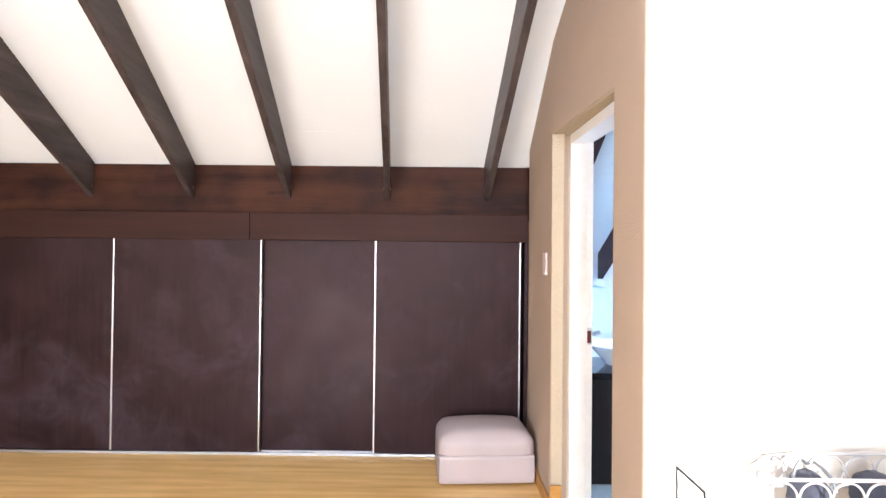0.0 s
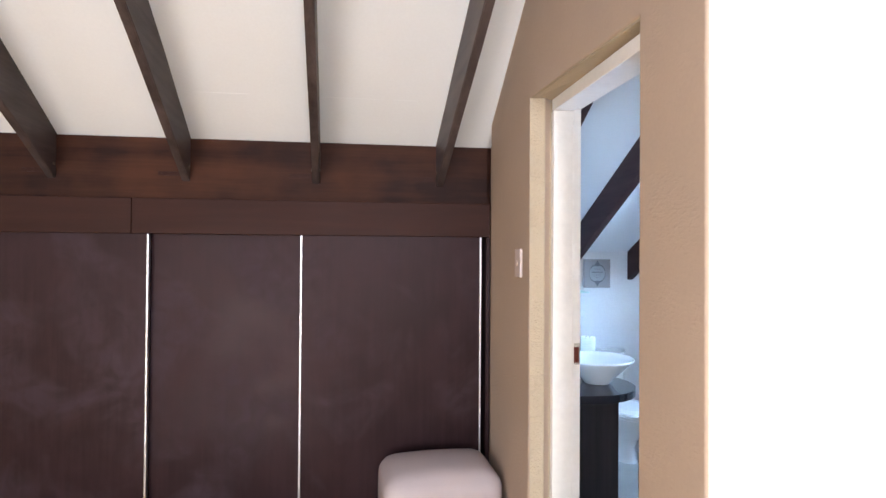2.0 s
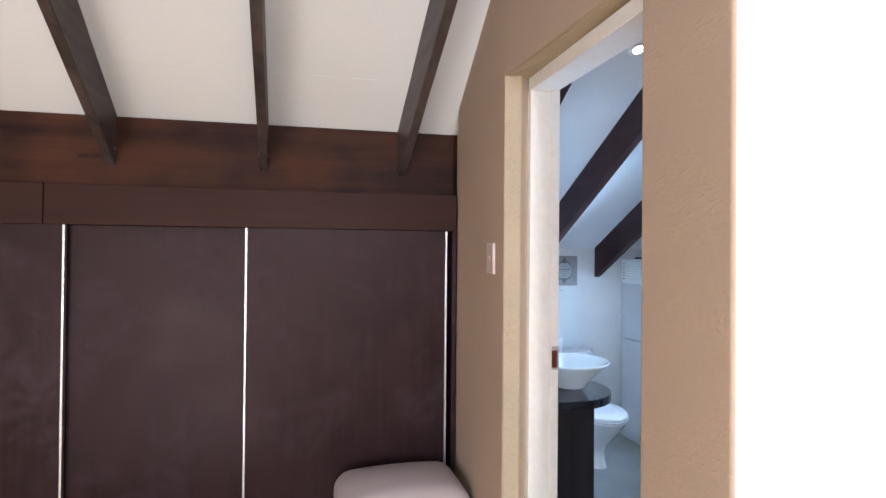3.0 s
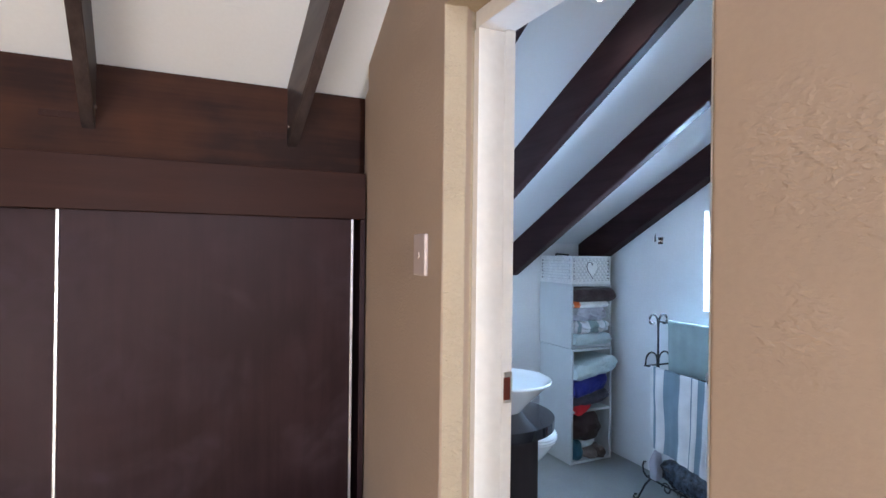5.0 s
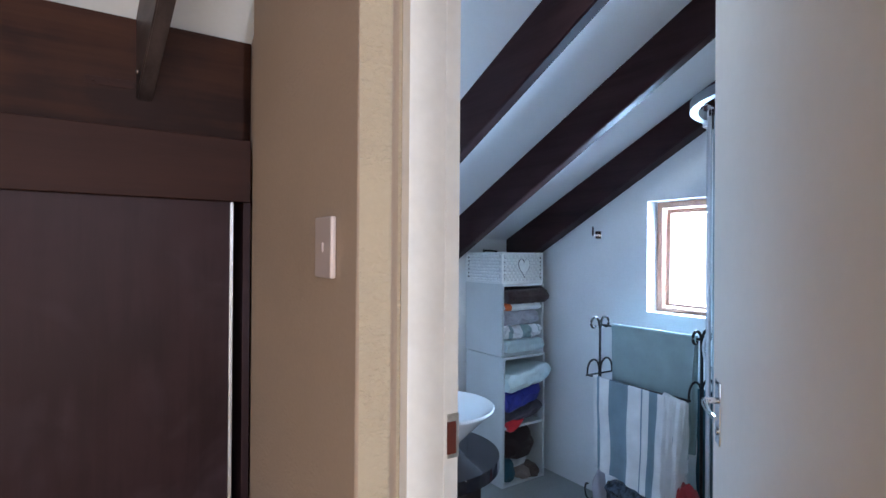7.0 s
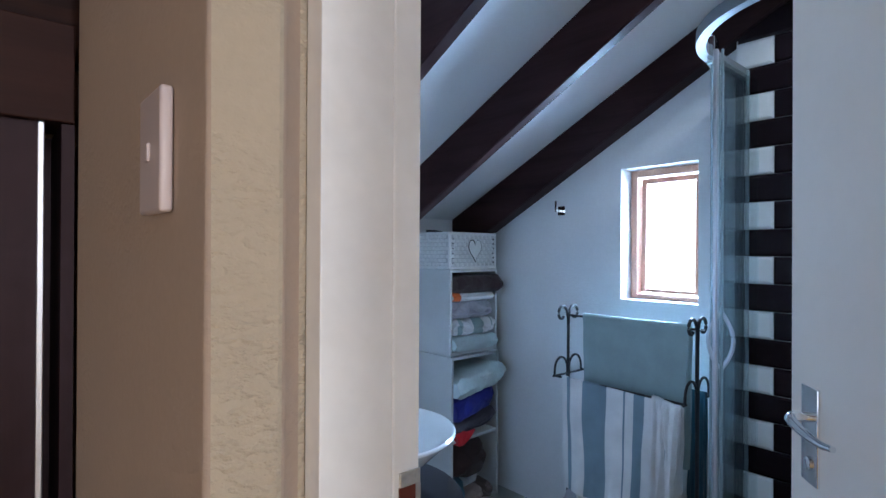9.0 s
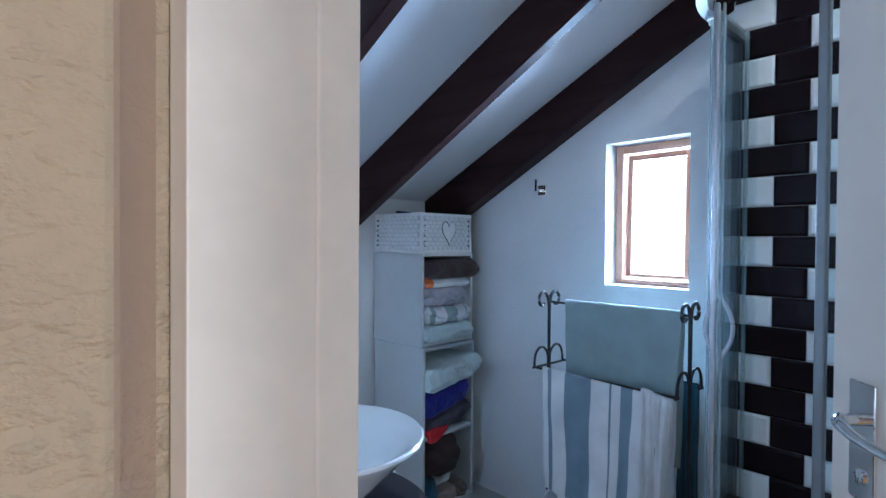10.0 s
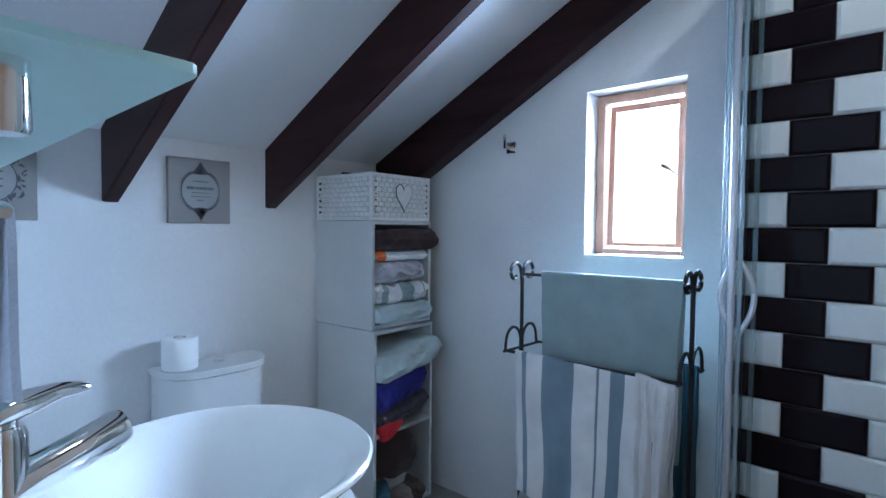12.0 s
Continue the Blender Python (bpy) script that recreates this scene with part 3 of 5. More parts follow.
low = [(wall_x(D1) + 0.010, D1 + 0.001, DTOP - 0.001), (wall_x(D0) + 0.010, D0 - 0.001, DTOP - 0.008), (FX1 + 0.001, D0 - 0.001, DTOP - 0.037), (FX1 + 0.001, D1 + 0.001, DTOP - 0.003)]
low = [bm.verts.new(p) for p in low]
high = [bm.verts.new((v.co.x, v.co.y, DTOP + 0.01)) for v in low]
bm.faces.new(low), bm.faces.new(high[::-1])
for i in range(4):
    bm.faces.new((low[i], high[i], high[(i + 1) % 4], low[(i + 1) % 4]))
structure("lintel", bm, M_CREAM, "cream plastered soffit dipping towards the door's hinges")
strike = thing("strike_plate", "worn metal strike plate in the cream door frame", "strike plate", (0.883, 2.9573, 0.965))
bm = bmesh.new()
box(bm, (-0.012, -0.0035, -0.042), (0.016, 0.0, -0.034))
box(bm, (-0.012, -0.0035, 0.034), (0.016, 0.0, 0.05), 0.001)
box(bm, (0.010, -0.0035, -0.034), (0.016, 0.0, 0.034))
part("plate", bm, M_GALV, strike)
bm = bmesh.new()
box(bm, (-0.012, -0.002, -0.034), (0.0098, 0.0, 0.034))
part("mortice", bm, material("red_brown_recess", (0.11, 0.02, 0.012), 0.8), strike, "red-brown latch recess")

hx, hy = 0.932, 2.232
ang = math.degrees(math.atan2(2.783 - hy, 1.570 - hx))
leaf = tagged(thing("door_1", "white painted flush door standing open into the bathroom", "door", (hx, hy, 0.008), ang), kind="structure")
LW = math.hypot(2.783 - hy, 1.570 - hx)
bm = bmesh.new()
box(bm, (0.0, -0.036, 0), (LW, 0.0, 2.022), 0.002)
part("leaf", bm, M_LEAF, leaf, smooth=True)
bm = bmesh.new()
box(bm, (LW - 0.090, 0.0, 0.885), (LW - 0.042, 0.005, 1.038), 0.002)
part("handle_plate", bm, M_CHROME, leaf, "long chrome back plate", True)
bm = bmesh.new()
tube(bm, [(LW - 0.066, 0.003, 0.990), (LW - 0.066, 0.018, 0.990), (LW - 0.064, 0.028, 0.989), (LW - 0.068, 0.033, 0.987), (LW - 0.080, 0.035, 0.984), (LW - 0.105, 0.035, 0.979), (LW - 0.135, 0.034, 0.976), (LW - 0.160, 0.033, 0.976), (LW - 0.182, 0.032, 0.979)], [0.008, 0.008, 0.0085, 0.0085, 0.008, 0.007, 0.006, 0.0055, 0.0045], 16)
part("lever", bm, M_CHROME, leaf, "curved chrome lever", True)
bm = bmesh.new()
lathe(bm, [(0.010, 0), (0.010, 0.003), (0.007, 0.004)], sides=16)
ob = part("cylinder", bm, M_CHROME, leaf, "chrome keyhole", True)
ob.matrix_basis = pose(LW - 0.066, 0.005, 0.917, -90)


# ---- bathroom window ----
win = tagged(thing("window_1", "light pine window frame with its sash pushed slightly open in a deep white reveal", "window", (2.72, 3.5685, 1.334)), kind="structure")
HW, HH = (W1 - W0) / 2 - 0.003, (WZ1 - WZ0) / 2 - 0.003


def frame_ring(name, parent, x0, x1, hw, hh, t, mat, label="", low=0.6):
    bm = bmesh.new()
    box(bm, (x0, -hw, -hh), (x1, -hw + t, hh), 0.003)
    box(bm, (x0, hw - t, -hh), (x1, hw, hh), 0.003)
    box(bm, (x0, -hw + t, hh - t), (x1, hw - t, hh), 0.003)
    box(bm, (x0, -hw + t, -hh), (x1, hw - t, -hh + t * low), 0.003)
    return part(name, bm, mat, parent, label)


frame_ring("window_frame", win, 0.0, 0.055, HW, HH, 0.030, M_WIN)
sash = frame_ring("sash", win, 0.02, 0.055, HW - 0.034, HH - 0.032, 0.022, M_WIN, "pine sash tilted outward at the top")
sash.matrix_basis = pose(0.010, 0, -0.003, 0, 1.3, 0)
bm = bmesh.new()
box(bm, (0.035, -HW + 0.058, -HH + 0.06), (0.039, HW - 0.058, HH - 0.06))
pane = part("pane", bm, M_PANE, sash)
pane.visible_shadow = False

glow = bpy.data.materials.new("bright_overcast_sky")
glow.use_nodes = True
gb = glow.node_tree.nodes["Principled BSDF"]
gb.inputs["Base Color"].default_value = (0, 0, 0, 1)
gb.inputs["Emission Color"].default_value, gb.inputs["Emission Strength"].default_value = (0.97, 0.99, 1.0, 1), 2.6
bm = bmesh.new()
prism(bm, [(62, -60, -14), (62, 100, -14), (62, 100, 70), (62, -60, 70)], (0.5, 0, 0))
tagged(part("backdrop", bm, glow), "pale bright sky outside the window", kind="structure")
lampmat = material("grey_lamp_metal", (0.30, 0.29, 0.30), 0.6, 0.2)
sl = thing("street_lamp", "grey street lamp on a curved arm outside the window", "street lamp", (40.0, 13.0, -5.35))
bm = bmesh.new()
tube(bm, [(0, 0, 0), (0, 0, 8.2), (0, 0.5, 9.0), (0, 1.6, 9.9), (0, 2.9, 10.95)], [0.10, 0.08, 0.06, 0.05, 0.045], 8)
part("pole", bm, lampmat, sl, smooth=True)
bm = bmesh.new()
tube(bm, [(0, 2.75, 10.86), (0, 3.0, 11.02), (0, 3.3, 11.18), (0, 3.42, 11.22)], [0.05, 0.12, 0.13, 0.05], 10)
part("lamp_head", bm, lampmat, sl, smooth=True)

# ---- shower ----
TX = 2.578
bm = bmesh.new()
box(bm, (TX + 0.010, BATH_S + 0.002, 0.0), (BATH_E - 0.002, 3.246, 2.72))
tw = structure("wall_shower", bm, M_GROUT, "tiled shower wall of white tiles with a stepped black tile band")

SX, SY, SR = 2.30, 2.83, 0.385


def arc(r, a0, a1, n=20, z=0.0):
    return [(SX + r * math.cos(radians(a0 + (a1 - a0) * i / n)), SY + r * math.sin(radians(a0 + (a1 - a0) * i / n)), z) for i in range(n + 1)]


def band(bm, line, t, z0, z1):
    """A strip of thickness t standing on a plan line."""
    n = len(line)
    pts = [Vector((p[0], p[1], 0)) for p in line]
    rows = []
    for i, p in enumerate(pts):
        d = (pts[min(i + 1, n - 1)] - pts[max(i - 1, 0)]).normalized()
        s = Vector((d.y, -d.x, 0)) * t / 2
        rows.append([bm.verts.new(p - s + Vector((0, 0, z0))), bm.verts.new(p + s + Vector((0, 0, z0))), bm.verts.new(p + s + Vector((0, 0, z1))), bm.verts.new(p - s + Vector((0, 0, z1)))])
    for a, b in zip(rows, rows[1:]):
        for k in range(4):
            bm.faces.new((a[k], a[(k + 1) % 4], b[(k + 1) % 4], b[k]))
    bm.faces.new(rows[0]), bm.faces.new(rows[-1])


shower = thing("shower_enclosure", "curved clear glass shower enclosure with its sliding doors open", "shower", (2.3, 2.6, 0))
SM = Matrix.Translation((-2.3, -2.6, 0))


def spart(name, bm, m, label="", smooth=False, parent=None):
    bm.transform(SM)
    return part(name, bm, m, parent or shower, label, smooth)


outline = [(TX - 0.003, SY + SR, 0), (2.45, SY + SR, 0)] + arc(SR, 90, 180) + [(SX - SR, 2.5, 0), (SX - SR, BATH_S + 0.01, 0)]
bm = bmesh.new()
band(bm, outline, 0.028, 1.87, 1.905)
spart("top_rail", bm, M_RAIL, "pale silver curved top rail", True)
bm = bmesh.new()
band(bm, outline, 0.035, 0.13, 0.155)
spart("bottom_rail", bm, M_RAIL, "", True)
bm = bmesh.new()
prism(bm, [(TX - 0.003, SY + SR + 0.02, 0.002), (2.3, SY + SR + 0.02, 0.002)] + [(p[0], p[1], 0.002) for p in arc(SR + 0.02, 92, 180)] + [(SX - SR - 0.02, BATH_S + 0.006, 0.002), (TX - 0.003, BATH_S + 0.006, 0.002)], (0, 0, 0.128))
spart("tray", bm, M_CERAMIC, "white shower tray")
bm = bmesh.new()
band(bm, [(TX - 0.02, SY + SR - 0.005, 0), (2.36, SY + SR - 0.005, 0)], 0.006, 0.155, 1.865)
spart("fixed_panel", bm, M_GLASS, "clear fixed glass panel")
bm = bmesh.new()
band(bm, [(SX - SR + 0.005, 2.50, 0), (SX - SR + 0.005, BATH_S + 0.03, 0)], 0.006, 0.155, 1.865)
spart("fixed_panel", bm, M_GLASS, "clear fixed glass panel")
for a0, a1 in ((101, 90), (174, 180)):
    bm = bmesh.new()
    ln = arc(SR - 0.05, a0, a1, 6)
    ln += [(2.56, SY + SR - 0.05, 0)] if a1 == 90 else [(SX - SR + 0.05, 2.42, 0)]
    band(bm, ln, 0.006, 0.16, 1.85)
    spart("sliding_panel", bm, M_GLASS, "clear curved glass door slid open")
M_EDGE = material("pale_edge_seal", (0.42, 0.52, 0.56), 0.4, 0, 0.05, Alpha=0.55)
posts = [(2.226, 3.171, 0.0085, "door_edge"), (2.236, 3.156, 0.005, "glass_edge"), (2.262, 3.198, 0.005, "glass_edge"), (1.926, 2.866, 0.012, "door_edge"), (TX - 0.014, 3.225, 0.014, "wall_profile"), (2.50, 3.178, 0.007, "glass_edge"), (2.35, 3.212, 0.005, "glass_edge"), (1.905, 2.50, 0.008, "panel_edge")]
for x, y, r, nm in posts:
    bm = bmesh.new()
    box(bm, (x - r, y - r * 0.8, 0.155), (x + r, y + r * 0.8, 1.88), 0.004)
    spart(nm, bm, M_EDGE if nm == "glass_edge" else M_ALU if r == 0.0085 else M_RAIL, "pale glass edge seal" if nm == "glass_edge" else "metal edge profile")
for x, y, dx, dy in ((2.246, 3.163, -0.35, 0.94), (1.868, 2.812, -0.62, 0.55)):
    for s in (1, -1):
        bm = bmesh.new()
        line = []
        for i in range(31):
            u = -1 + 2 * i / 30
            d = s * (0.034 if dx > -0.5 else 0.020) * math.cos(u * math.pi / 2) ** 0.8 if abs(u) < 1 else s * 0.004
            line.append((x + dx * d, y + dy * d, (0.997 if dx < -0.5 else 0.985) + 0.085 * u))
        tube(bm, line, 0.009 if dx < -0.5 else 0.0065, 10)
        spart("bow_handle", bm, M_CERAMIC if dx < -0.5 else M_ALU, "pale bow-shaped handle", True)
for x, y in ((2.24, 3.19), (2.275, 3.198), (1.93, 2.84)):
    bm = bmesh.new()
    box(bm, (x - 0.012, y - 0.012, 1.84), (x + 0.012, y + 0.012, 1.93), 0.004)
    spart("roller", bm, M_CHROME, "chrome door roller")

# ---- vanity, basin and tap ----
van = thing("vanity_stand", "black-stained vanity stand with a rounded polished black top under the basin", "vanity", (1.15, 3.54, 0))
bm = bmesh.new()
box(bm, (BATH_W - 1.148, -0.21, 0), (0.105, 0.22, 0.655), 0.004)
part("body", bm, M_VANITY, van)
bm = bmesh.new()
pts = [(BATH_W - 1.148, -0.262, 0.656)] + [(0.008 + 0.262 * math.cos(radians(a)), -0.002 + 0.262 * math.sin(radians(a)), 0.656) for a in range(-90, 91, 6)] + [(BATH_W - 1.148, 0.26, 0.656)]
prism(bm, pts, (0, 0, 0.04))
rim = [e for e in bm.edges if abs(e.verts[0].co.z - e.verts[1].co.z) < 1e-4 and min(v.co.x for v in e.verts) > BATH_W - 1.14]
bmesh.ops.bevel(bm, geom=rim, offset=0.014, segments=4, affect="EDGES")
part("top", bm, M_TOPBLK, van, "polished black rounded top", True)

basin = thing("vessel_basin", "round white ceramic vessel basin on the black vanity top", "basin", (1.231, 3.552, 0.697))
bm = bmesh.new()
prof = [(0.001, 0.0), (0.072, 0.0), (0.078, 0.006), (0.10, 0.035), (0.140, 0.075), (0.178, 0.112), (0.197, 0.128), (0.2015, 0.133), (0.2015, 0.138), (0.198, 0.141), (0.192, 0.139), (0.170, 0.120), (0.130, 0.085), (0.085, 0.050), (0.050, 0.034), (0.018, 0.030), (0.001, 0.030)]
lathe(bm, [(r * 0.985, z * 0.975) for r, z in prof], sides=72)
part("bowl", bm, M_CERAMIC, basin, smooth=True)
bm = bmesh.new()
lathe(bm, [(0.001, 0.0305), (0.020, 0.0305), (0.022, 0.034), (0.018, 0.037), (0.001, 0.038)], sides=24)
part("waste", bm, M_CHROME, basin, "chrome waste", True)

tap = thing("basin_mixer_tap", "tall chrome mixer tap with a flat lever beside the basin", "tap", (1.002, 3.552, 0.697), 12)
bm = bmesh.new()
lathe(bm, [(0.03, 0), (0.03, 0.008), (0.024, 0.012), (0.022, 0.02), (0.022, 0.225), (0.019, 0.235), (0.001, 0.237)], sides=28)
part("body", bm, M_CHROME, tap, smooth=True)
bm = bmesh.new()
tube(bm, [(0.0, 0, 0.165), (0.03, 0, 0.176), (0.07, 0, 0.186), (0.112, 0, 0.198), (0.120, 0, 0.200), (0.123, 0, 0.2005)], [0.0225, 0.022, 0.0215, 0.0215, 0.0195, 0.012], 24)
tube(bm, [(0.104, 0, 0.176), (0.101, 0, 0.190)], [0.0135, 0.0135], 20)
part("spout", bm, M_CHROME, tap, "chrome tubular spout", True)
bm = bmesh.new()
tube(bm, [(-0.02, 0, 0.245), (0.0, 0, 0.252), (0.025, 0, 0.255), (0.050, 0, 0.259), (0.072, 0, 0.258), (0.082, 0, 0.256)], [0.012, 0.015, 0.013, 0.0095, 0.007, 0.004], 16)
for v in bm.verts:
    v.co.y *= 1.35
part("lever", bm, M_CHROME, tap, "flat chrome lever", True)
bm = bmesh.new()
lathe(bm, [(0.014, 0.236), (0.014, 0.250), (0.001, 0.251)], sides=20)
part("neck", bm, M_CHROME, tap, "", True)

gs = thing("glass_shelf", "frosted green glass shelf on a chrome bracket above the basin", "shelf", (0.98, 3.52, 1.224))
bm = bmesh.new()
prism(bm, [(BATH_W - 0.978, -0.358, -0.0055), (0.041, -0.354, -0.0055), (0.046, -0.353, -0.0055), (0.050, -0.349, -0.0055), (0.0515, -0.343, -0.0055), (0.078, 0.36, -0.0055), (BATH_W - 0.978, 0.36, -0.0055)], (0, 0, 0.0055))
part("glass", bm, M_FROST, gs)
for y in (-0.305, 0.30):
    bm = bmesh.new()
    lathe(bm, [(0.001, -0.043), (0.0125, -0.043), (0.0135, -0.041), (0.0135, -0.0058)], (-0.029, y), 28)
    tube(bm, [(BATH_W - 0.977, y, -0.026), (-0.029, y, -0.026)], 0.007, 16)
    part("bracket", bm, M_CHROME, gs, "chrome bracket", True)

# ---- toilet ----
loo = thing("toilet", "white close-coupled ceramic toilet with its lid down", "toilet", (1.732, 4.2, 0))


def oval(bm, rows, mat=0, n=40):
    """A solid from level ovals: (centre y, half width, half length, z)."""
    rings = []
    for cy, rx, ry, z in rows:
        rings.append([bm.verts.new((rx * math.cos(a), cy + ry * math.sin(a) * (1.0 if math.sin(a) < 0 else 0.8), z)) for a in [2 * math.pi * k / n for k in range(n)]])
    for a, b in zip(rings, rings[1:]):
        for k in range(n):
            bm.faces.new((a[k], a[(k + 1) % n], b[(k + 1) % n], b[k])).material_index = mat
    bm.faces.new(rings[0]), bm.faces.new(rings[-1])


bm = bmesh.new()
oval(bm, [(0.10, 0.088, 0.17, 0.0), (0.10, 0.080, 0.155, 0.03), (0.09, 0.072, 0.14, 0.10), (0.07, 0.085, 0.16, 0.16), (0.03, 0.125, 0.205, 0.24), (0.01, 0.158, 0.235, 0.30), (0.0, 0.168, 0.245, 0.33), (0.0, 0.165, 0.242, 0.338)])
box(bm, (-0.10, 0.12, 0.0), (0.10, 0.40, 0.32), 0.02, 3)
part("bowl", bm, M_CERAMIC, loo, smooth=True)
bm = bmesh.new()
oval(bm, [(0.0, 0.172, 0.25, 0.340), (0.0, 0.175, 0.253, 0.346), (0.0, 0.172, 0.25, 0.354)])
part("seat", bm, M_CERAMIC, loo, "white plastic seat", True)
bm = bmesh.new()
oval(bm, [(0.0, 0.170, 0.248, 0.357), (0.0, 0.174, 0.252, 0.362), (0.0, 0.165, 0.243, 0.373), (0.0, 0.11, 0.16, 0.379)])
part("lid", bm, M_CERAMIC, loo, "closed white lid", True)


def bowfront(bm, hx, y1, depth, z0, z1, bev, cx=0.018):
    """A block with a flat back and a fully rounded front."""
    pts = [(cx + hx * math.copysign(abs(math.cos(a)) ** 0.62, math.cos(a)), y1 - depth * math.sin(a) ** 0.62, z0) for a in [math.pi * k / 90 for k in range(91)]]
    fs = prism(bm, pts, (0, 0, z1 - z0))
    bmesh.ops.bevel(bm, geom=list({e for e in fs[1].edges} | {e for e in fs[0].edges}), offset=bev, segments=3, affect="EDGES")


bm = bmesh.new()
bowfront(bm, 0.176, 0.54, 0.172, 0.33, 0.645, 0.004)
part("cistern", bm, M_CERAMIC, loo, smooth=True)
bm = bmesh.new()
bowfront(bm, 0.184, 0.542, 0.182, 0.650, 0.672, 0.008)
part("cistern_lid", bm, M_CERAMIC, loo, smooth=True)
bm = bmesh.new()
lathe(bm, [(0.001, 0.673), (0.022, 0.673), (0.022, 0.677), (0.018, 0.680), (0.001, 0.681)], (0.03, 0.46), 24)
part("flush_button", bm, M_CHROME, loo, "chrome flush button", True)

roll = thing("toilet_roll", "white toilet roll standing on the cistern lid", "toilet roll", (1.632, 4.655, 0.6735))
bm = bmesh.new()
lathe(bm, [(0.019, 0.0), (0.052, 0.0), (0.0545, 0.004), (0.0545, 0.098), (0.052, 0.102), (0.020, 0.102)], sides=40)
part("paper", bm, material("soft_white_paper", (0.86, 0.86, 0.87), 0.95, vary=0.02, bump=0.2, grain=200), roll, smooth=True)
bm = bmesh.new()
lathe(bm, [(0.0185, 0.001), (0.0185, 0.103), (0.016, 0.103), (0.016, 0.09)], sides=24)
part("core", bm, material("brown_card", (0.20, 0.13, 0.09), 0.9), roll, "brown card core", True)


# ---- shelves and what they hold ----
def shelf_unit(label, at, h, shelves, rz):
    u = thing("shelf_unit", label, "shelf unit", at, rz)
    w, d, t = 0.335, 0.345, 0.014
    for nm, a, b in (("side_panel", (0, 0, 0), (t, d, h)), ("side_panel", (w - t, 0, 0), (w, d, h)), ("top_panel", (t, 0.001, h - t), (w - t, d, h)), ("bottom_panel", (t, 0.001, 0.002), (w - t, d, 0.002 + t)), ("back_panel", (t, d - 0.006, 0.016), (w - t, d - 0.001, h - t))):
        bm = bmesh.new()
        box(bm, a, b, 0.001, 1)
        part(nm, bm, M_SHELF, u)
    for z in shelves:
        bm = bmesh.new()
        box(bm, (t, 0.002, z - t), (w - t, d - 0.007, z), 0.001, 1)
        part("shelf", bm, M_SHELF, u)
    return u


SRZ = 1.5
LOW, UP = (2.222, 4.372, 0.0), (2.229, 4.392, 0.7475)
shelf_unit("pale grey open shelf unit packed with dark cloths and clothes", LOW, 0.745, (0.345,), SRZ)
shelf_unit("pale grey open box shelf full of folded towels", UP, 0.418, (), SRZ)


def on_shelf(base, x, y, z):
    p = Matrix.Rotation(radians(SRZ), 3, "Z") @ Vector((x, y, 0))
    return (base[0] + p.x, base[1] + p.y, base[2] + z)


def folded(name, label, category, at, size, mats, rz=SRZ, seed=0, folds=2, rough=0.008, sag=0.0, bands=None):
    """A folded cloth: rounded front, stacked folds, soft uneven surface."""
    w, d, h = size
    bm = bmesh.new()
    nx, ns = 36, 30
    prof = []
    for i in range(ns + 1):
        a = -math.pi / 2 - math.pi * i / ns
        prof.append((min(h * 0.5, 0.03) * math.cos(a), h / 2 + h / 2 * math.sin(a)))
    rows = []
    for k in range(nx + 1):
        u = k / nx
        edge = min(1, 0.72 + 0.28 * min(1, min(u, 1 - u) * 12))
        row = []
        pts = [(d, 0.0)] + [(d * 0.5, 0.0)] + prof + [(d * 0.5, h), (d, h)]
        for j, (y, z) in enumerate(pts):
            front = y < 0.03
            zz = h / 2 + (z - h / 2) * edge
            zz -= sag * u
            crease = 0.0
            if front:
                c = math.sin(z / h * math.pi * folds * 2)
                crease = 0.004 * max(0, -c) * 1.5
            n1 = noise.noise(Vector((u * 5 + seed, z * 25, y * 9 + seed * 3)))
            n2 = noise.noise(Vector((u * 17 + seed, z * 60, y * 25)))
            yy = y + crease + rough * 1.1 * (n1 + 0.35 * n2) + (0.0015 * noise.noise(Vector((u * 34, z * 90, seed))) if front else 0) + (1 - edge) * 0.02
            zz = max(0.001 - sag * u if sag < 0 else 0.001, zz + (rough * n1 if z > h * 0.3 else 0))
            row.append(bm.verts.new((u * w + 0.004 * n1, yy, zz)))
        rows.append(row)
    for k in range(nx):
        for j in range(len(rows[0]) - 1):
            f = bm.faces.new((rows[k][j], rows[k][j + 1], rows[k + 1][j + 1], rows[k + 1][j]))
            if bands:
                f.material_index = 1 if any(a <= (k + 0.5) / nx < b for a, b in bands) else 0
    for k in range(nx):
        bm.faces.new((rows[k][0], rows[k + 1][0], rows[k + 1][-1], rows[k][-1]))
    bm.faces.new(rows[0]), bm.faces.new(rows[-1])
    ob = part(name, bm, mats, None, "", True)
    ob.matrix_basis = pose(*at, 0, 0, rz)
    return tagged(ob, label, category)


folded("folded_towel", "pale mint folded towel on the lowest level of the box shelf", "towel", on_shelf(UP, 0.02, 0.0, 0.017), (0.30, 0.28, 0.075), M_CLOTHMINT, seed=1, folds=1)
folded("folded_towel", "white folded towel with grey-blue bands", "towel", on_shelf(UP, 0.018, 0.01, 0.094), (0.295, 0.27, 0.078), [M_CLOTHW, M_TOWELG], seed=2, bands=((0.12, 0.2), (0.42, 0.66), (0.86, 0.9)), rough=0.020)
folded("folded_towel", "crumpled lilac-grey folded towel", "towel", on_shelf(UP, 0.018, 0.02, 0.174), (0.27, 0.25, 0.085), M_CLOTHL, seed=3, folds=3, rough=0.020)
folded("folded_cloth", "white folded cloth with an orange patterned corner", "cloth", on_shelf(UP, 0.018, 0.008, 0.261), (0.29, 0.26, 0.040), [M_CLOTHW, M_CLOTHO], seed=4, folds=1, bands=((0.0, 0.16),))
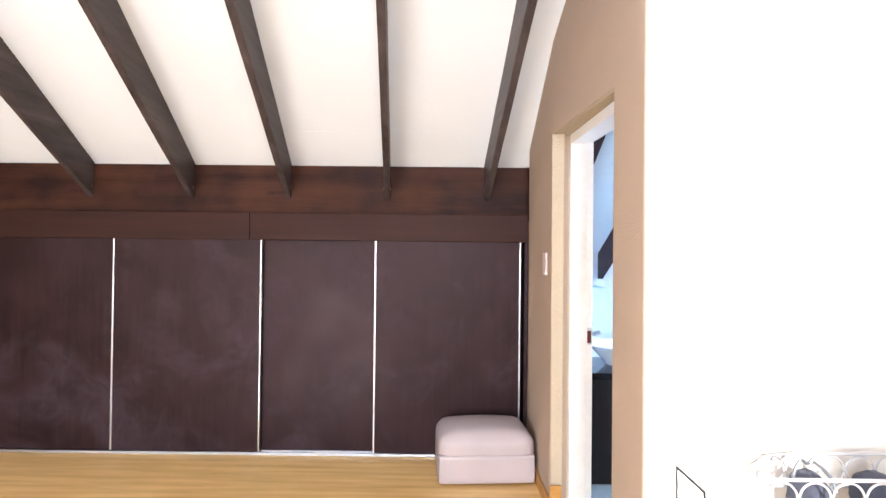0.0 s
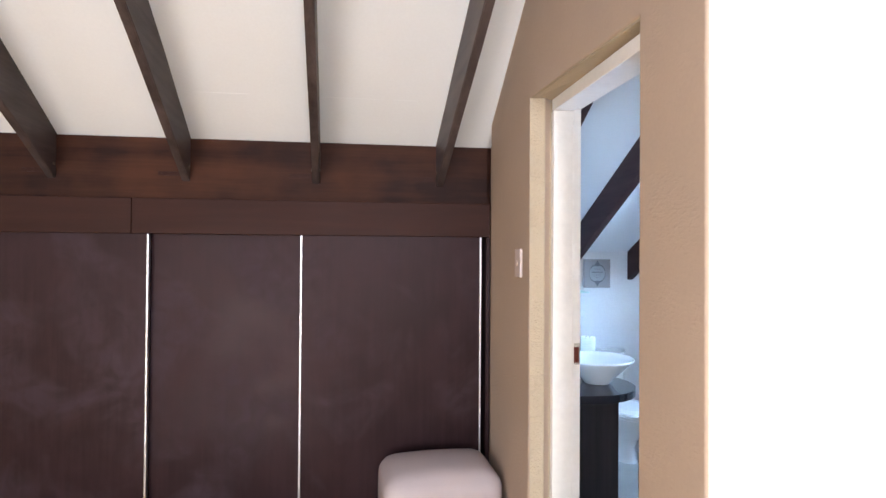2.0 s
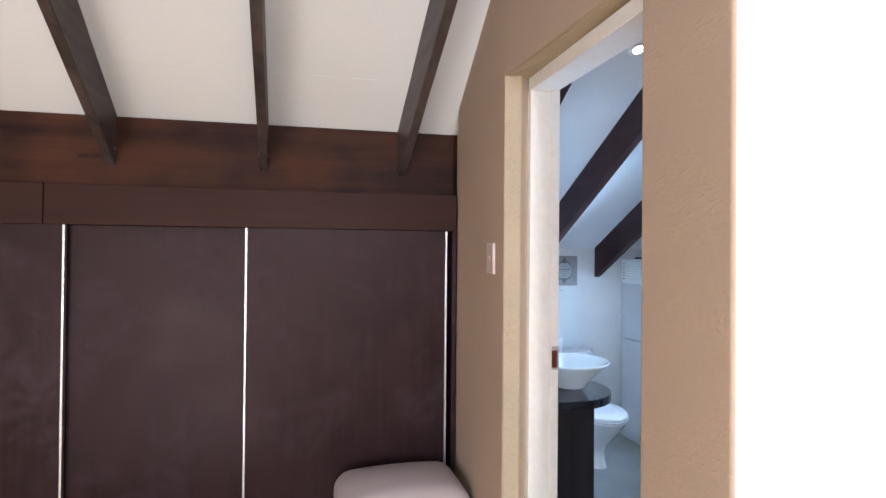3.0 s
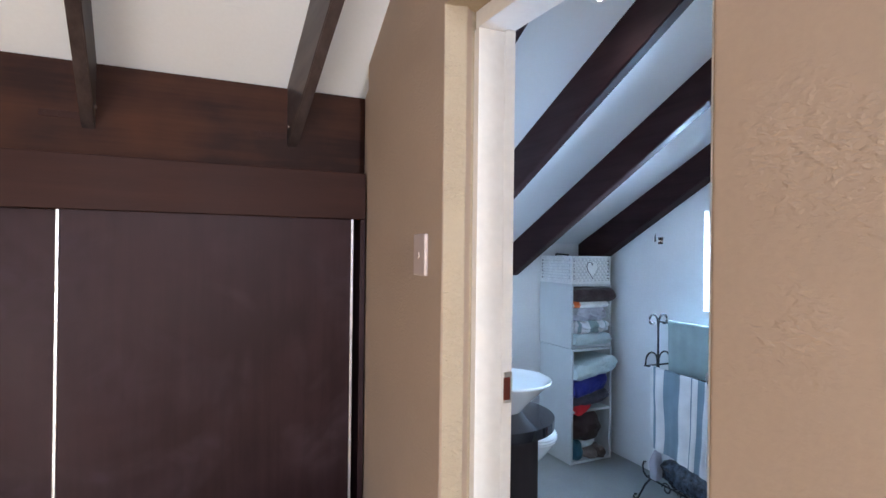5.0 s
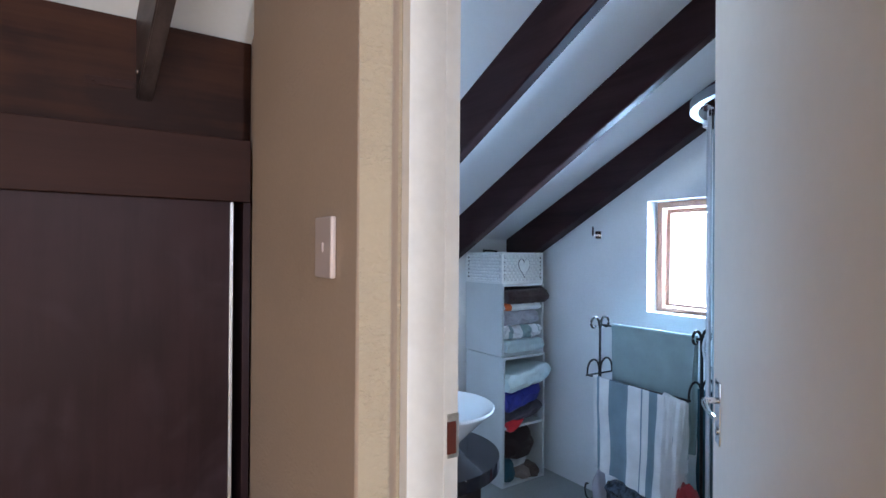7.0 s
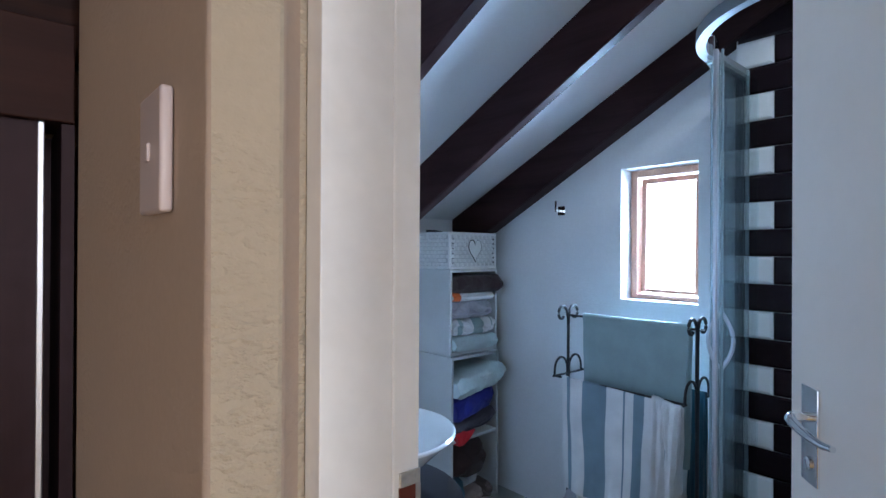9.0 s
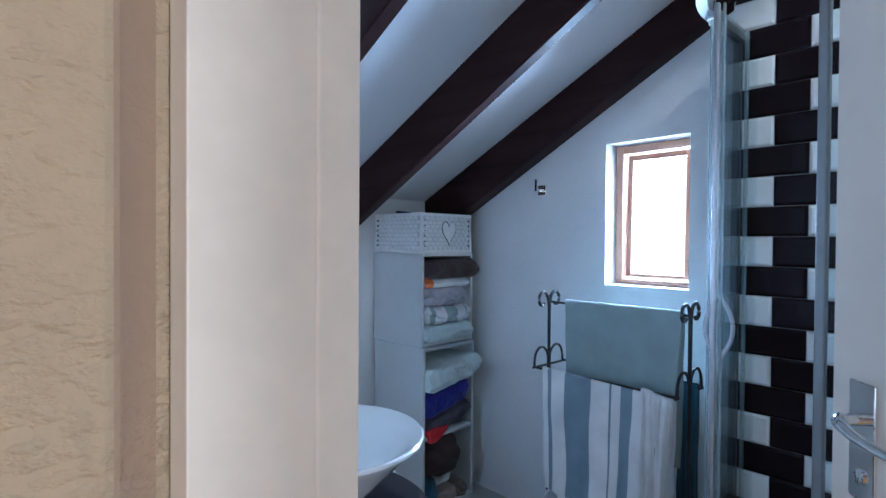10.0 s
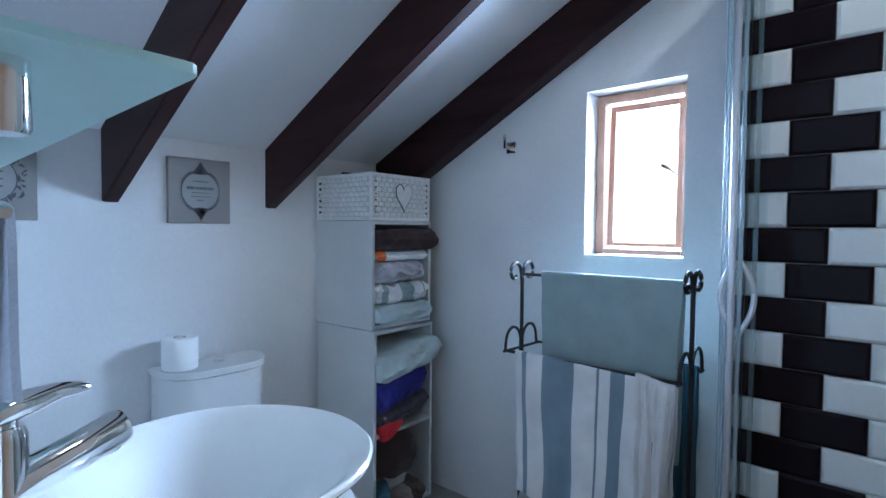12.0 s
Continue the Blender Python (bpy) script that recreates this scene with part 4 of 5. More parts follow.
folded("folded_towel", "thick dark brown folded towel bulging over the shelf edge", "towel", on_shelf(UP, 0.018, -0.012, 0.303), (0.325, 0.29, 0.084), M_CLOTHB, seed=5, folds=1, rough=0.008)

folded("folded_cloth", "charcoal plum folded cloth on the middle shelf", "cloth", on_shelf(LOW, 0.018, 0.02, 0.347), (0.29, 0.27, 0.075), M_CLOTHP, seed=6, folds=2, rough=0.014, sag=-0.045)
folded("folded_cloth", "royal blue folded cloth slumped on the middle shelf", "cloth", on_shelf(LOW, 0.016, 0.0, 0.424), (0.262, 0.27, 0.115), M_CLOTHBLUE, SRZ, 7, 1, 0.012, -0.055)
folded("folded_towel", "pale mint towel pushed out over the front of the shelf", "towel", on_shelf(LOW, 0.012, -0.022, 0.541), (0.335, 0.28, 0.092), M_CLOTHMINT, SRZ, 8, 1, 0.016, -0.058)
red = folded("hanging_cloth", "red cloth corner hanging over the middle shelf edge", "cloth", on_shelf(LOW, 0.022, -0.012, 0.318), (0.12, 0.10, 0.062), M_CLOTHR, SRZ, 9, 1, 0.01)
red.scale = (1, 0.3, 1)
for v in red.data.vertices:
    f = max(0.0, min(1.0, v.co.z / 0.062))
    v.co.x = 0.02 + (v.co.x - 0.02) * (0.25 + 0.95 * f)


def heap(name, label, category, at, size, mats, seed, rz=0.0, lift=1.0):
    """A soft crumpled heap of cloth resting flat."""
    bm = bmesh.new()
    bmesh.ops.create_icosphere(bm, subdivisions=4, radius=1.0)
    for v in bm.verts:
        p = v.co.copy()
        q = Vector((abs(p.x) ** 0.7 * (1 if p.x > 0 else -1), abs(p.y) ** 0.7 * (1 if p.y > 0 else -1), p.z))
        r = 1 + 0.16 * noise.noise(p * 1.7 + Vector((seed, 0, 0))) + 0.08 * (1 - abs(noise.noise(p * 4.1 + Vector((0, seed, 0)))) * 2)
        q = q * r
        v.co = Vector((q.x * size[0] / 2, q.y * size[1] / 2, max(0.0, (q.z + 0.75) * size[2] / 1.75)))
    ob = part(name, bm, mats, None, "", True)
    ob.matrix_basis = pose(*at, 0, 0, rz)
    return tagged(ob, label, category)


heap("garment", "dark brown clothes heaped in the bottom of the shelf unit", "garment", on_shelf(LOW, 0.155, 0.15, 0.135), (0.25, 0.31, 0.20), M_CLOTHB, 11, SRZ)
heap("garment", "teal cloth bundled in the corner of the bottom shelf", "garment", on_shelf(LOW, 0.075, 0.075, 0.017), (0.10, 0.13, 0.12), M_CLOTHT, 12, SRZ)
heap("shoe", "brown and white slipper on the bottom shelf", "shoe", on_shelf(LOW, 0.20, 0.07, 0.017), (0.15, 0.15, 0.06), cloth("taupe_cloth", (0.28, 0.22, 0.20)), 13, 30)
heap("shoe", "dark brown shoe on the bottom shelf", "shoe", on_shelf(LOW, 0.245, 0.05, 0.018), (0.075, 0.15, 0.075), cloth("brown_suede", (0.10, 0.07, 0.06)), 14, SRZ)
heap("garment", "pale striped cloth tucked between dark clothes", "garment", on_shelf(LOW, 0.16, 0.17, 0.075), (0.22, 0.26, 0.06), M_CLOTHW, 15, SRZ)
heap("garment", "plum cloth lying on the bottom panel", "garment", on_shelf(LOW, 0.16, 0.20, 0.017), (0.24, 0.22, 0.07), M_CLOTHP, 16, SRZ)

# ---- wicker box ----
wb = thing("wicker_box", "white painted woven wicker box with a wire heart on its front", "basket", on_shelf(UP, -0.002, 0.004, 0.4195), SRZ)
BWX, BWY, BH = 0.334, 0.335, 0.182
# Solid backing; its grey carries the shade between the canes.
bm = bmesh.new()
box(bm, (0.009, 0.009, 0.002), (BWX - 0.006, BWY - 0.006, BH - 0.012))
part("liner", bm, material("shaded_wicker_lining", (0.58, 0.59, 0.60), 0.9), wb, "backing behind the weave, the shade of its gaps put into the grey")
bm = bmesh.new()
t = 0.014
for z0, z1 in ((0, t), (BH - t, BH)):
    box(bm, (0, 0, z0), (BWX, t, z1), 0.003)
    box(bm, (0, BWY - t, z0), (BWX, BWY, z1), 0.003)
    box(bm, (0, t, z0), (t, BWY - t, z1), 0.003)
    box(bm, (BWX - t, t, z0), (BWX, BWY - t, z1), 0.003)
for x in (0, BWX - t):
    for y in (0, BWY - t):
        box(bm, (x, y, t), (x + t, y + t, BH - t), 0.003)
part("rim", bm, M_BASKET, wb)
def strand(bm, a, b, z0, z1, along_y):
    """One length of flat cane, bulging outward between the stakes it dives behind."""
    h = z1 - z0
    rows = []
    for u, out, half in ((0, 0.007, 0.34), (0.22, 0.001, 0.47), (0.5, -0.0015, 0.5), (0.78, 0.001, 0.47), (1, 0.007, 0.34)):
        s, zc = a + (b - a) * u, (z0 + z1) / 2
        ring = [(s, out + 0.002, zc - h * half), (s, out, zc - h * half * 0.4), (s, out, zc + h * half * 0.4), (s, out + 0.002, zc + h * half)]
        rows.append([bm.verts.new((d, p, z) if along_y else (p, d, z)) for p, d, z in ring])
    for r0, r1 in zip(rows, rows[1:]):
        for k in range(3):
            bm.faces.new((r0[k], r0[k + 1], r1[k + 1], r1[k]))


bm = bmesh.new()
rows_n, cols_n = 8, 10
for face in (0, 1):
    L = BWX - 2 * t if face == 0 else BWY - 2 * t
    for i in range(rows_n):
        for j in range(cols_n):
            z0 = t + (BH - 2 * t) * i / rows_n + 0.0006
            z1 = z0 + (BH - 2 * t) / rows_n - 0.0012
            s = L / cols_n
            a = t + s * (j + (0.5 if i % 2 else 0.0)) + 0.0022
            b = min(a + s * 0.90, t + L)
            if b - a < 0.004:
                continue
            if face == 0:
                strand(bm, a, b, z0, z1, False)
            else:
                strand(bm, a, b, z0, z1, True)
tagged(part("weave", bm, M_BASKET, wb, smooth=True), kind="stuff")
# Near-black strips: shade in the gaps near the corners, painted on the surface.
bm = bmesh.new()
hole = material("shadowed_gap", (0.02, 0.02, 0.022), 0.9)
for i in range(6):
    z = t + 0.014 + i * 0.0235
    box(bm, (BWX - 0.028, -0.0005, z), (BWX - 0.018, 0.0008, z + 0.009), 0.001, 1)
    box(bm, (t + 0.006, -0.0005, z), (t + 0.012, 0.0008, z + 0.005))
    box(bm, (-0.0005, BWY - 0.032, z), (0.0008, BWY - 0.020, z + 0.009))
tagged(part("gap_shade", bm, hole, wb, "dark strips with the shade of the corner gaps put into their colour"), kind="stuff")
bm = bmesh.new()
heart = []
for i in range(33):
    a = math.pi * 2 * i / 32
    heart.append((0.172 + 0.0039 * 16 * math.sin(a) ** 3 * 0.75, -0.004, 0.098 + 0.0039 * (13 * math.cos(a) - 5 * math.cos(2 * a) - 2 * math.cos(3 * a) - math.cos(4 * a))))
tube(bm, heart[:-1], 0.0014, 6, True)
part("wire_heart", bm, M_WIREW, wb, "thin wire heart")
bm = bmesh.new()
prism(bm, [(x, -0.0032, z) for x, y, z in heart[:-1]], (0, 0.0014, 0))
part("heart_plaque", bm, M_BASKET, wb, "smooth pale heart-shaped plaque")
bm = bmesh.new()
tube(bm, heart[17:31], 0.0016, 6)
for v in bm.verts:
    v.co.y -= 0.0022
part("dark_wire", bm, M_IRON, wb, "dark wire along half of the heart")
bm = bmesh.new()
tube(bm, [(0.03, 0.20, BH + 0.006), (0.06, 0.24, BH + 0.012), (0.10, 0.22, BH + 0.010), (0.16, 0.23, BH + 0.006)], 0.006, 8)
ob = part("hair_brush", bm, M_IRON, None, "", True)
ob.matrix_basis = wb.matrix_basis.copy()
tagged(ob, "small dark object lying on top of the wicker box", "brush")

# ---- pictures ----
M_CANVAS = material("taupe_canvas", (0.30, 0.285, 0.28), 0.9, 0, 0.08, 8, 0.3, 500)
M_INK = material("dark_print_ink", (0.105, 0.11, 0.125), 0.9, vary=0.1)
M_PALE = material("pale_print_ground", (0.335, 0.345, 0.35), 0.9, vary=0.05)


def picture(label, x0, x1, z0, z1, leaves):
    w, h = x1 - x0, z1 - z0
    p = thing("picture", label, "picture", ((x0 + x1) / 2, BATH_N - 0.002, (z0 + z1) / 2))
    bm = bmesh.new()
    box(bm, (-w / 2, -0.02, -h / 2), (w / 2, 0, h / 2), 0.002)
    part("canvas", bm, M_CANVAS, p)
    bm = bmesh.new()
    prism(bm, [(0.064 * math.cos(a), -0.0208, 0.064 * math.sin(a)) for a in [2 * math.pi * k / 40 for k in range(40)]], (0, 0.0006, 0))
    part("medallion", bm, M_PALE, p, "pale round medallion")
    bm = bmesh.new()
    n = 72
    for k in range(n):
        a, b = 2 * math.pi * k / n, 2 * math.pi * (k + 1) / n
        r0, r1 = 0.0640, 0.0668
        prism(bm, [(r0 * math.cos(a), -0.0216, r0 * math.sin(a)), (r1 * math.cos(a), -0.0216, r1 * math.sin(a)), (r1 * math.cos(b), -0.0216, r1 * math.sin(b)), (r0 * math.cos(b), -0.0216, r0 * math.sin(b))], (0, 0.001, 0))
    rnd = random.Random(5)
    if leaves:
        for k in range(26):
            a = radians(-75 + k * 5.5 + rnd.uniform(-3, 3))
            r = 0.074 + rnd.uniform(-0.006, 0.014)
            s, q = rnd.uniform(0.006, 0.012), rnd.uniform(0, 3)
            cx, cz = r * math.cos(a), r * math.sin(a)
            prism(bm, [(cx + s * math.cos(q + i * 1.57) * (1 if i % 2 else 0.45), -0.0216, cz + s * math.sin(q + i * 1.57) * (1 if i % 2 else 0.45)) for i in range(4)], (0, 0.001, 0))
    else:
        for sgn in (1, -1):
            for i in range(9):
                f = i / 8
                half = 0.031 * (1 - f) ** 1.4 + 0.003 * (i % 2) + 0.002
                z = sgn * (0.060 + 0.036 * f)
                prism(bm, [(-half, -0.0222, z), (0, -0.0222, z - sgn * 0.004), (half, -0.0222, z), (half * 0.7, -0.0222, z + sgn * 0.005), (-half * 0.7, -0.0222, z + sgn * 0.005)], (0, 0.0012, 0))
            for side in (1, -1):
                for i in range(8):
                    a = radians(90 * sgn + side * (28 + i * 6))
                    r = 0.0695 + 0.002 * (i % 2)
                    cx, cz, s = r * math.cos(a), r * math.sin(a), 0.0048 - i * 0.0004
                    prism(bm, [(cx + s * math.cos(1.2 * i + k * 1.257), -0.0219, cz + s * math.sin(1.2 * i + k * 1.257)) for k in range(5)], (0, 0.001, 0))
    part("ornament", bm, M_INK, p, "dark printed scrolled ornament")
    bm = bmesh.new()
    if not leaves:
        for z, half, hh, gap in ((0.033, 0.026, 0.0018, 0.006), (0.010, 0.046, 0.0050, 0.009), (-0.006, 0.030, 0.0012, 0.007), (-0.019, 0.034, 0.0012, 0.006), (-0.032, 0.012, 0.0022, 0.005)):
            x = -half
            while x < half:
                e = min(half, x + gap * rnd.uniform(0.55, 0.85))
                prism(bm, [(x, -0.0216, z - hh), (e, -0.0216, z - hh), (e, -0.0216, z + hh), (x, -0.0216, z + hh)], (0, 0.001, 0))
                x += gap
    else:
        for z in (0.02, 0.0, -0.02):
            prism(bm, [(-0.035, -0.0216, z - 0.002), (0.035, -0.0216, z - 0.002), (0.035, -0.0216, z + 0.002), (-0.035, -0.0216, z + 0.002)], (0, 0.001, 0))
    part("print_lines", bm, M_INK, p, "small printed lines")
    return p


picture("square taupe canvas with a dark scrolled medallion print", 1.630, 1.843, 1.148, 1.371, False)
picture("square taupe canvas with a dark leafy wreath print", 1.055, 1.276, 1.150, 1.373, True)

# ---- hook ----
hk = thing("towel_hook", "square chrome towel hook on the white wall", "hook", (BATH_E - 0.001, 4.045, 1.452))
bm = bmesh.new()
box(bm, (-0.006, -0.022, -0.022), (0, 0.022, 0.022), 0.002)
part("plate", bm, M_CHROME, hk)
bm = bmesh.new()
box(bm, (-0.045, -0.006, -0.008), (-0.006, 0.006, 0.004), 0.001)
box(bm, (-0.051, -0.006, -0.008), (-0.045, 0.006, 0.046), 0.001)
part("arm", bm, M_CHROME, hk, "upturned chrome arm")

# ---- iron towel stand ----
rack = thing("towel_stand", "black wrought iron towel stand with scrolled tops and curled feet", "towel stand", (2.410, 3.574, 0), -1.0)
HB = 0.272


def scroll(y, s, z, r0=0.036):
    """A strip that rises, leans out and curls in."""
    pts = [(0, y, z - 0.05), (s * 0.002, y, z - 0.02), (s * 0.006, y, z)]
    for i in range(15):
        a = math.pi - i * math.pi * 1.75 / 14
        r = r0 * (1 - 0.045 * i)
        pts.append((s * (0.006 + r0 + r * math.cos(a)), y, z + 0.002 + r * math.sin(a) * 1.1))
    return pts


for y in (HB, -HB):
    bm = bmesh.new()
    tube(bm, [(0, y, 0.10), (0, y, 0.985)], 0.0065, 8)
    part("upright", bm, M_IRON, rack)
    for s in (1, -1):
        bm = bmesh.new()
        tube(bm, scroll(y, s, 0.992), 0.0065, 6)
        part("scroll", bm, M_IRON, rack, smooth=True)
        bm = bmesh.new()
        line = [(s * 0.004, y, 0.66), (s * 0.006, y, 0.74)]
        for i in range(13):
            a = math.pi - math.pi * i / 12
            line.append((s * (0.048 + 0.042 * math.cos(a)), y, 0.765 + 0.050 * math.sin(a)))
        line.append((s * 0.092, y, 0.742))
        tube(bm, line, 0.005, 6)
        tube(bm, [(s * 0.100, y, 0.742), (s * 0.0, y, 0.742)] if y > 0 else [(s * 0.104, y, 0.742), (s * 0.080, y, 0.742)], 0.0045, 6)
        part("arm", bm, M_IRON, rack, "arched iron arm", True)
        bm = bmesh.new()
        foot = [(0, y, 0.16), (s * 0.012, y, 0.12), (s * 0.045, y, 0.10), (s * 0.085, y, 0.075), (s * 0.115, y, 0.035), (s * 0.135, y, 0.010), (s * 0.155, y, 0.008), (s * 0.168, y, 0.022), (s * 0.160, y, 0.036), (s * 0.148, y, 0.032)]
        tube(bm, foot, 0.0055, 6)
        part("foot", bm, M_IRON, rack, "curled iron foot", True)
for x, z in ((0, 0.988), (-0.096, 0.745), (0.096, 0.745), (0, 0.12), (-0.075, 0.118), (0.075, 0.118)):
    bm = bmesh.new()
    tube(bm, [(x, -HB, z), (x, HB, z)], 0.005, 8)
    part("rail", bm, M_IRON, rack)
for y in (HB, -HB):
    bm = bmesh.new()
    tube(bm, [(-0.075, y, 0.118), (0.075, y, 0.118)], 0.005, 6)
    tube(bm, [(-0.075, y, 0.118), (-0.098, y, 0.150), (-0.104, y, 0.185), (-0.096, y, 0.205), (-0.082, y, 0.202)], 0.005, 6)
    part("shelf_end", bm, M_IRON, rack, "iron end of the low shelf with a curled lip", True)
for k, y in enumerate((-0.16, -0.05, 0.07, 0.18)):
    bm = bmesh.new()
    pts = []
    for i in range(20):
        a = i * 0.42
        r = 0.034 * (1 - i / 26)
        pts.append((-0.02, y + r * math.cos(a), 0.075 + r * math.sin(a)))
    tube(bm, pts, 0.004, 6)
    part("curl", bm, M_IRON, rack, "curled iron strip", True)


def draped(name, label, y0, y1, x, ztop, front, back, mats, bands=None, fold=0.006, seed=0, flare=0.0, thick=0.006, rail=0.006, lean=0.0, drop=0.0):
    """A towel hung over a rail: front and back fall, soft folds, real thickness."""
    ny, line = 60, []
    nf = 26
    for i in range(nf):
        line.append((-rail - thick / 2, ztop - front + front * i / nf, 1 - i / nf))
    for i in range(9):
        a = math.pi - math.pi * i / 8
        line.append(((rail + thick / 2) * math.cos(a), ztop + (rail + thick / 2) * math.sin(a), 0))
    for i in range(1, 12):
        line.append((rail + thick / 2, ztop - back * i / 11, -i / 11))
    bm = bmesh.new()
    inner, outer = [], []
    for k in range(ny + 1):
        u = k / ny
        ri, ro = [], []
        for j, (lx, z, g) in enumerate(line):
            amt = abs(g)
            wav = fold * (0.25 + amt) * (math.sin(u * 17 + seed + amt * 1.2) * 0.5 + math.sin(u * 41 + seed * 2) * 0.22 + noise.noise(Vector((u * 6, z * 5, seed))) * 0.9)
            yy = y0 + (y1 - y0) * u + flare * amt * (0.5 - u) * (-1 if g > 0 else -0.3) + 0.004 * noise.noise(Vector((z * 9, u * 3, seed + 9)))
            zz = z - (lean + drop * max(0, g)) * u * (1 if g >= 0 else 0.3) + 0.006 * noise.noise(Vector((u * 8, seed, 1.5))) * amt
            side = -1 if lx < 0 else 1
            ro.append(bm.verts.new((x + lx + wav * (1 if g > 0 else 0.6) - 0.012 * max(0, g), yy, zz)))
            nl = Vector((lx, 0, z - ztop)) if g == 0 else Vector((side, 0, 0))
            nl.normalize()
            ri.append(bm.verts.new((x + lx - nl.x * thick + wav * (1 if g > 0 else 0.6) - 0.012 * max(0, g), yy, zz - (nl.z * thick if g == 0 else 0))))
        outer.append(ro), inner.append(ri)
    for grid in (outer, inner):
        for k in range(ny):
            for j in range(len(line) - 1):
                f = bm.faces.new((grid[k][j], grid[k][j + 1], grid[k + 1][j + 1], grid[k + 1][j]))
                if bands and any(a <= (k + 0.5) / ny < b for a, b in bands):
                    f.material_index = 1
    for k in range(ny):
        for j in (0, len(line) - 1):
            bm.faces.new((outer[k][j], outer[k + 1][j], inner[k + 1][j], inner[k][j]))
    for k in (0, ny):
        for j in range(len(line) - 1):
            bm.faces.new((outer[k][j], outer[k][j + 1], inner[k][j + 1], inner[k][j]))
    ob = part(name, bm, mats, None, "", True)
    ob.matrix_basis = pose(2.410, 3.574, 0, 0, 0, -1.0)
    return tagged(ob, label, "towel")


M_BANDS = cloth("grey_blue_terry", (0.19, 0.27, 0.33))
draped("hanging_towel", "plain grey-green towel over the top rail of the stand", 0.192, -0.250, 0.0, 0.990, 0.52, 0.50, M_TOWELG, seed=1.0, fold=0.009, rail=0.009, flare=0.045, thick=0.009)
draped("hanging_towel", "white and grey-blue striped towel over the front rail", 0.224, -0.262, -0.096, 0.745, 0.425, 0.36, [M_CLOTHW, M_BANDS], bands=((0.045, 0.08), (0.20, 0.415), (0.56, 0.585), (0.655, 0.735), (0.90, 0.925)), seed=2.3, fold=0.014, flare=0.05, lean=0.012, drop=0.04)
draped("hanging_towel", "white towel end bunched in soft folds on the front rail", -0.165, -0.267, -0.100, 0.744, 0.47, 0.3, M_CLOTHW, seed=4.1, fold=0.042, flare=0.03, lean=0.02, rail=0.010)
draped("hanging_towel", "dark teal towel low on the wall side of the stand", -0.20, -0.262, 0.096, 0.745, 0.46, 0.46, M_CLOTHT, seed=6.1, fold=0.012)
heap("toiletry_bag", "dark shiny patterned bag on the low shelf under the towels", "bag", (2.410, 3.555, 0.124), (0.15, 0.45, 0.135), material("dark_shiny_print", (0.045, 0.055, 0.075), 0.25, 0, 0.95, 45, 0.3, 120), 21, -1.0)
heap("garment", "pale cloth end tucked beside the dark bag on the low shelf", "garment", (2.350, 3.790, 0.124), (0.06, 0.055, 0.15), M_CLOTHL, 22, 0)
heap("tote_bag", "dull red cloth bag standing on the floor beside the towel stand", "bag", (2.30, 3.292, 0.002), (0.11, 0.11, 0.385), cloth("dull_red_canvas", (0.30, 0.025, 0.03)), 31, 20)

# towel on the wall beside the basin
ob = draped("hand_towel", "grey hand towel hanging on the wall beside the basin", 0.10, -0.08, 0.0, 0.305, 0.155, 0.15, cloth("lavender_grey_terry", (0.46, 0.47, 0.53)), seed=8.2, fold=0.012)
ob.matrix_basis = pose(0.978, 3.47, 0.84)
rb = thing("towel_rail", "small chrome towel rail on the wall beside the basin", "towel rail", (0.978, 3.47, 1.145))
bm = bmesh.new()
tube(bm, [(-0.073, 0.13, 0), (0, 0.13, 0), (0, -0.10, 0), (-0.073, -0.10, 0)], 0.005, 10)
part("bar", bm, M_CHROME, rb)

# ---- downlights ----
for k, (x, y) in enumerate(((1.293, 3.04), (2.10, 2.60))):
    z = ceil_bath(y) - 0.004
    dl = thing("downlight", "small round recessed downlight with a white ring in the sloping ceiling", "downlight", (x, y, z), 0, "bathroom downlights")
    dl.matrix_basis = pose(x, y, z, -26.1, 0, 0)
    bm = bmesh.new()
    lathe(bm, [(0.021, -0.001), (0.023, -0.005), (0.036, -0.005), (0.039, 0.0), (0.021, 0.0)], sides=28)
    part("ring", bm, M_FRAME, dl, "", True)
    em = bpy.data.materials.get("lamp_glow") or bpy.data.materials.new("lamp_glow")
    em.use_nodes = True
    em.node_tree.nodes["Principled BSDF"].inputs["Emission Color"].default_value = (0.95, 0.98, 1, 1)
    em.node_tree.nodes["Principled BSDF"].inputs["Emission Strength"].default_value = 14
    bm = bmesh.new()
    lathe(bm, [(0.001, -0.003), (0.020, -0.003), (0.020, -0.001), (0.001, -0.001)], sides=24)
    part("lens", bm, em, dl, "glowing lens")
    data = bpy.data.lights.new("downlight_bulb", "SPOT")
    data.energy, data.color, data.spot_size, data.shadow_soft_size = (3.5, 36)[k], (0.80, 0.92, 1.0), radians(120), 0.05
    lp = new("downlight_bulb", data)
    lp.matrix_world = pose(x, y - 0.01, z - 0.02)

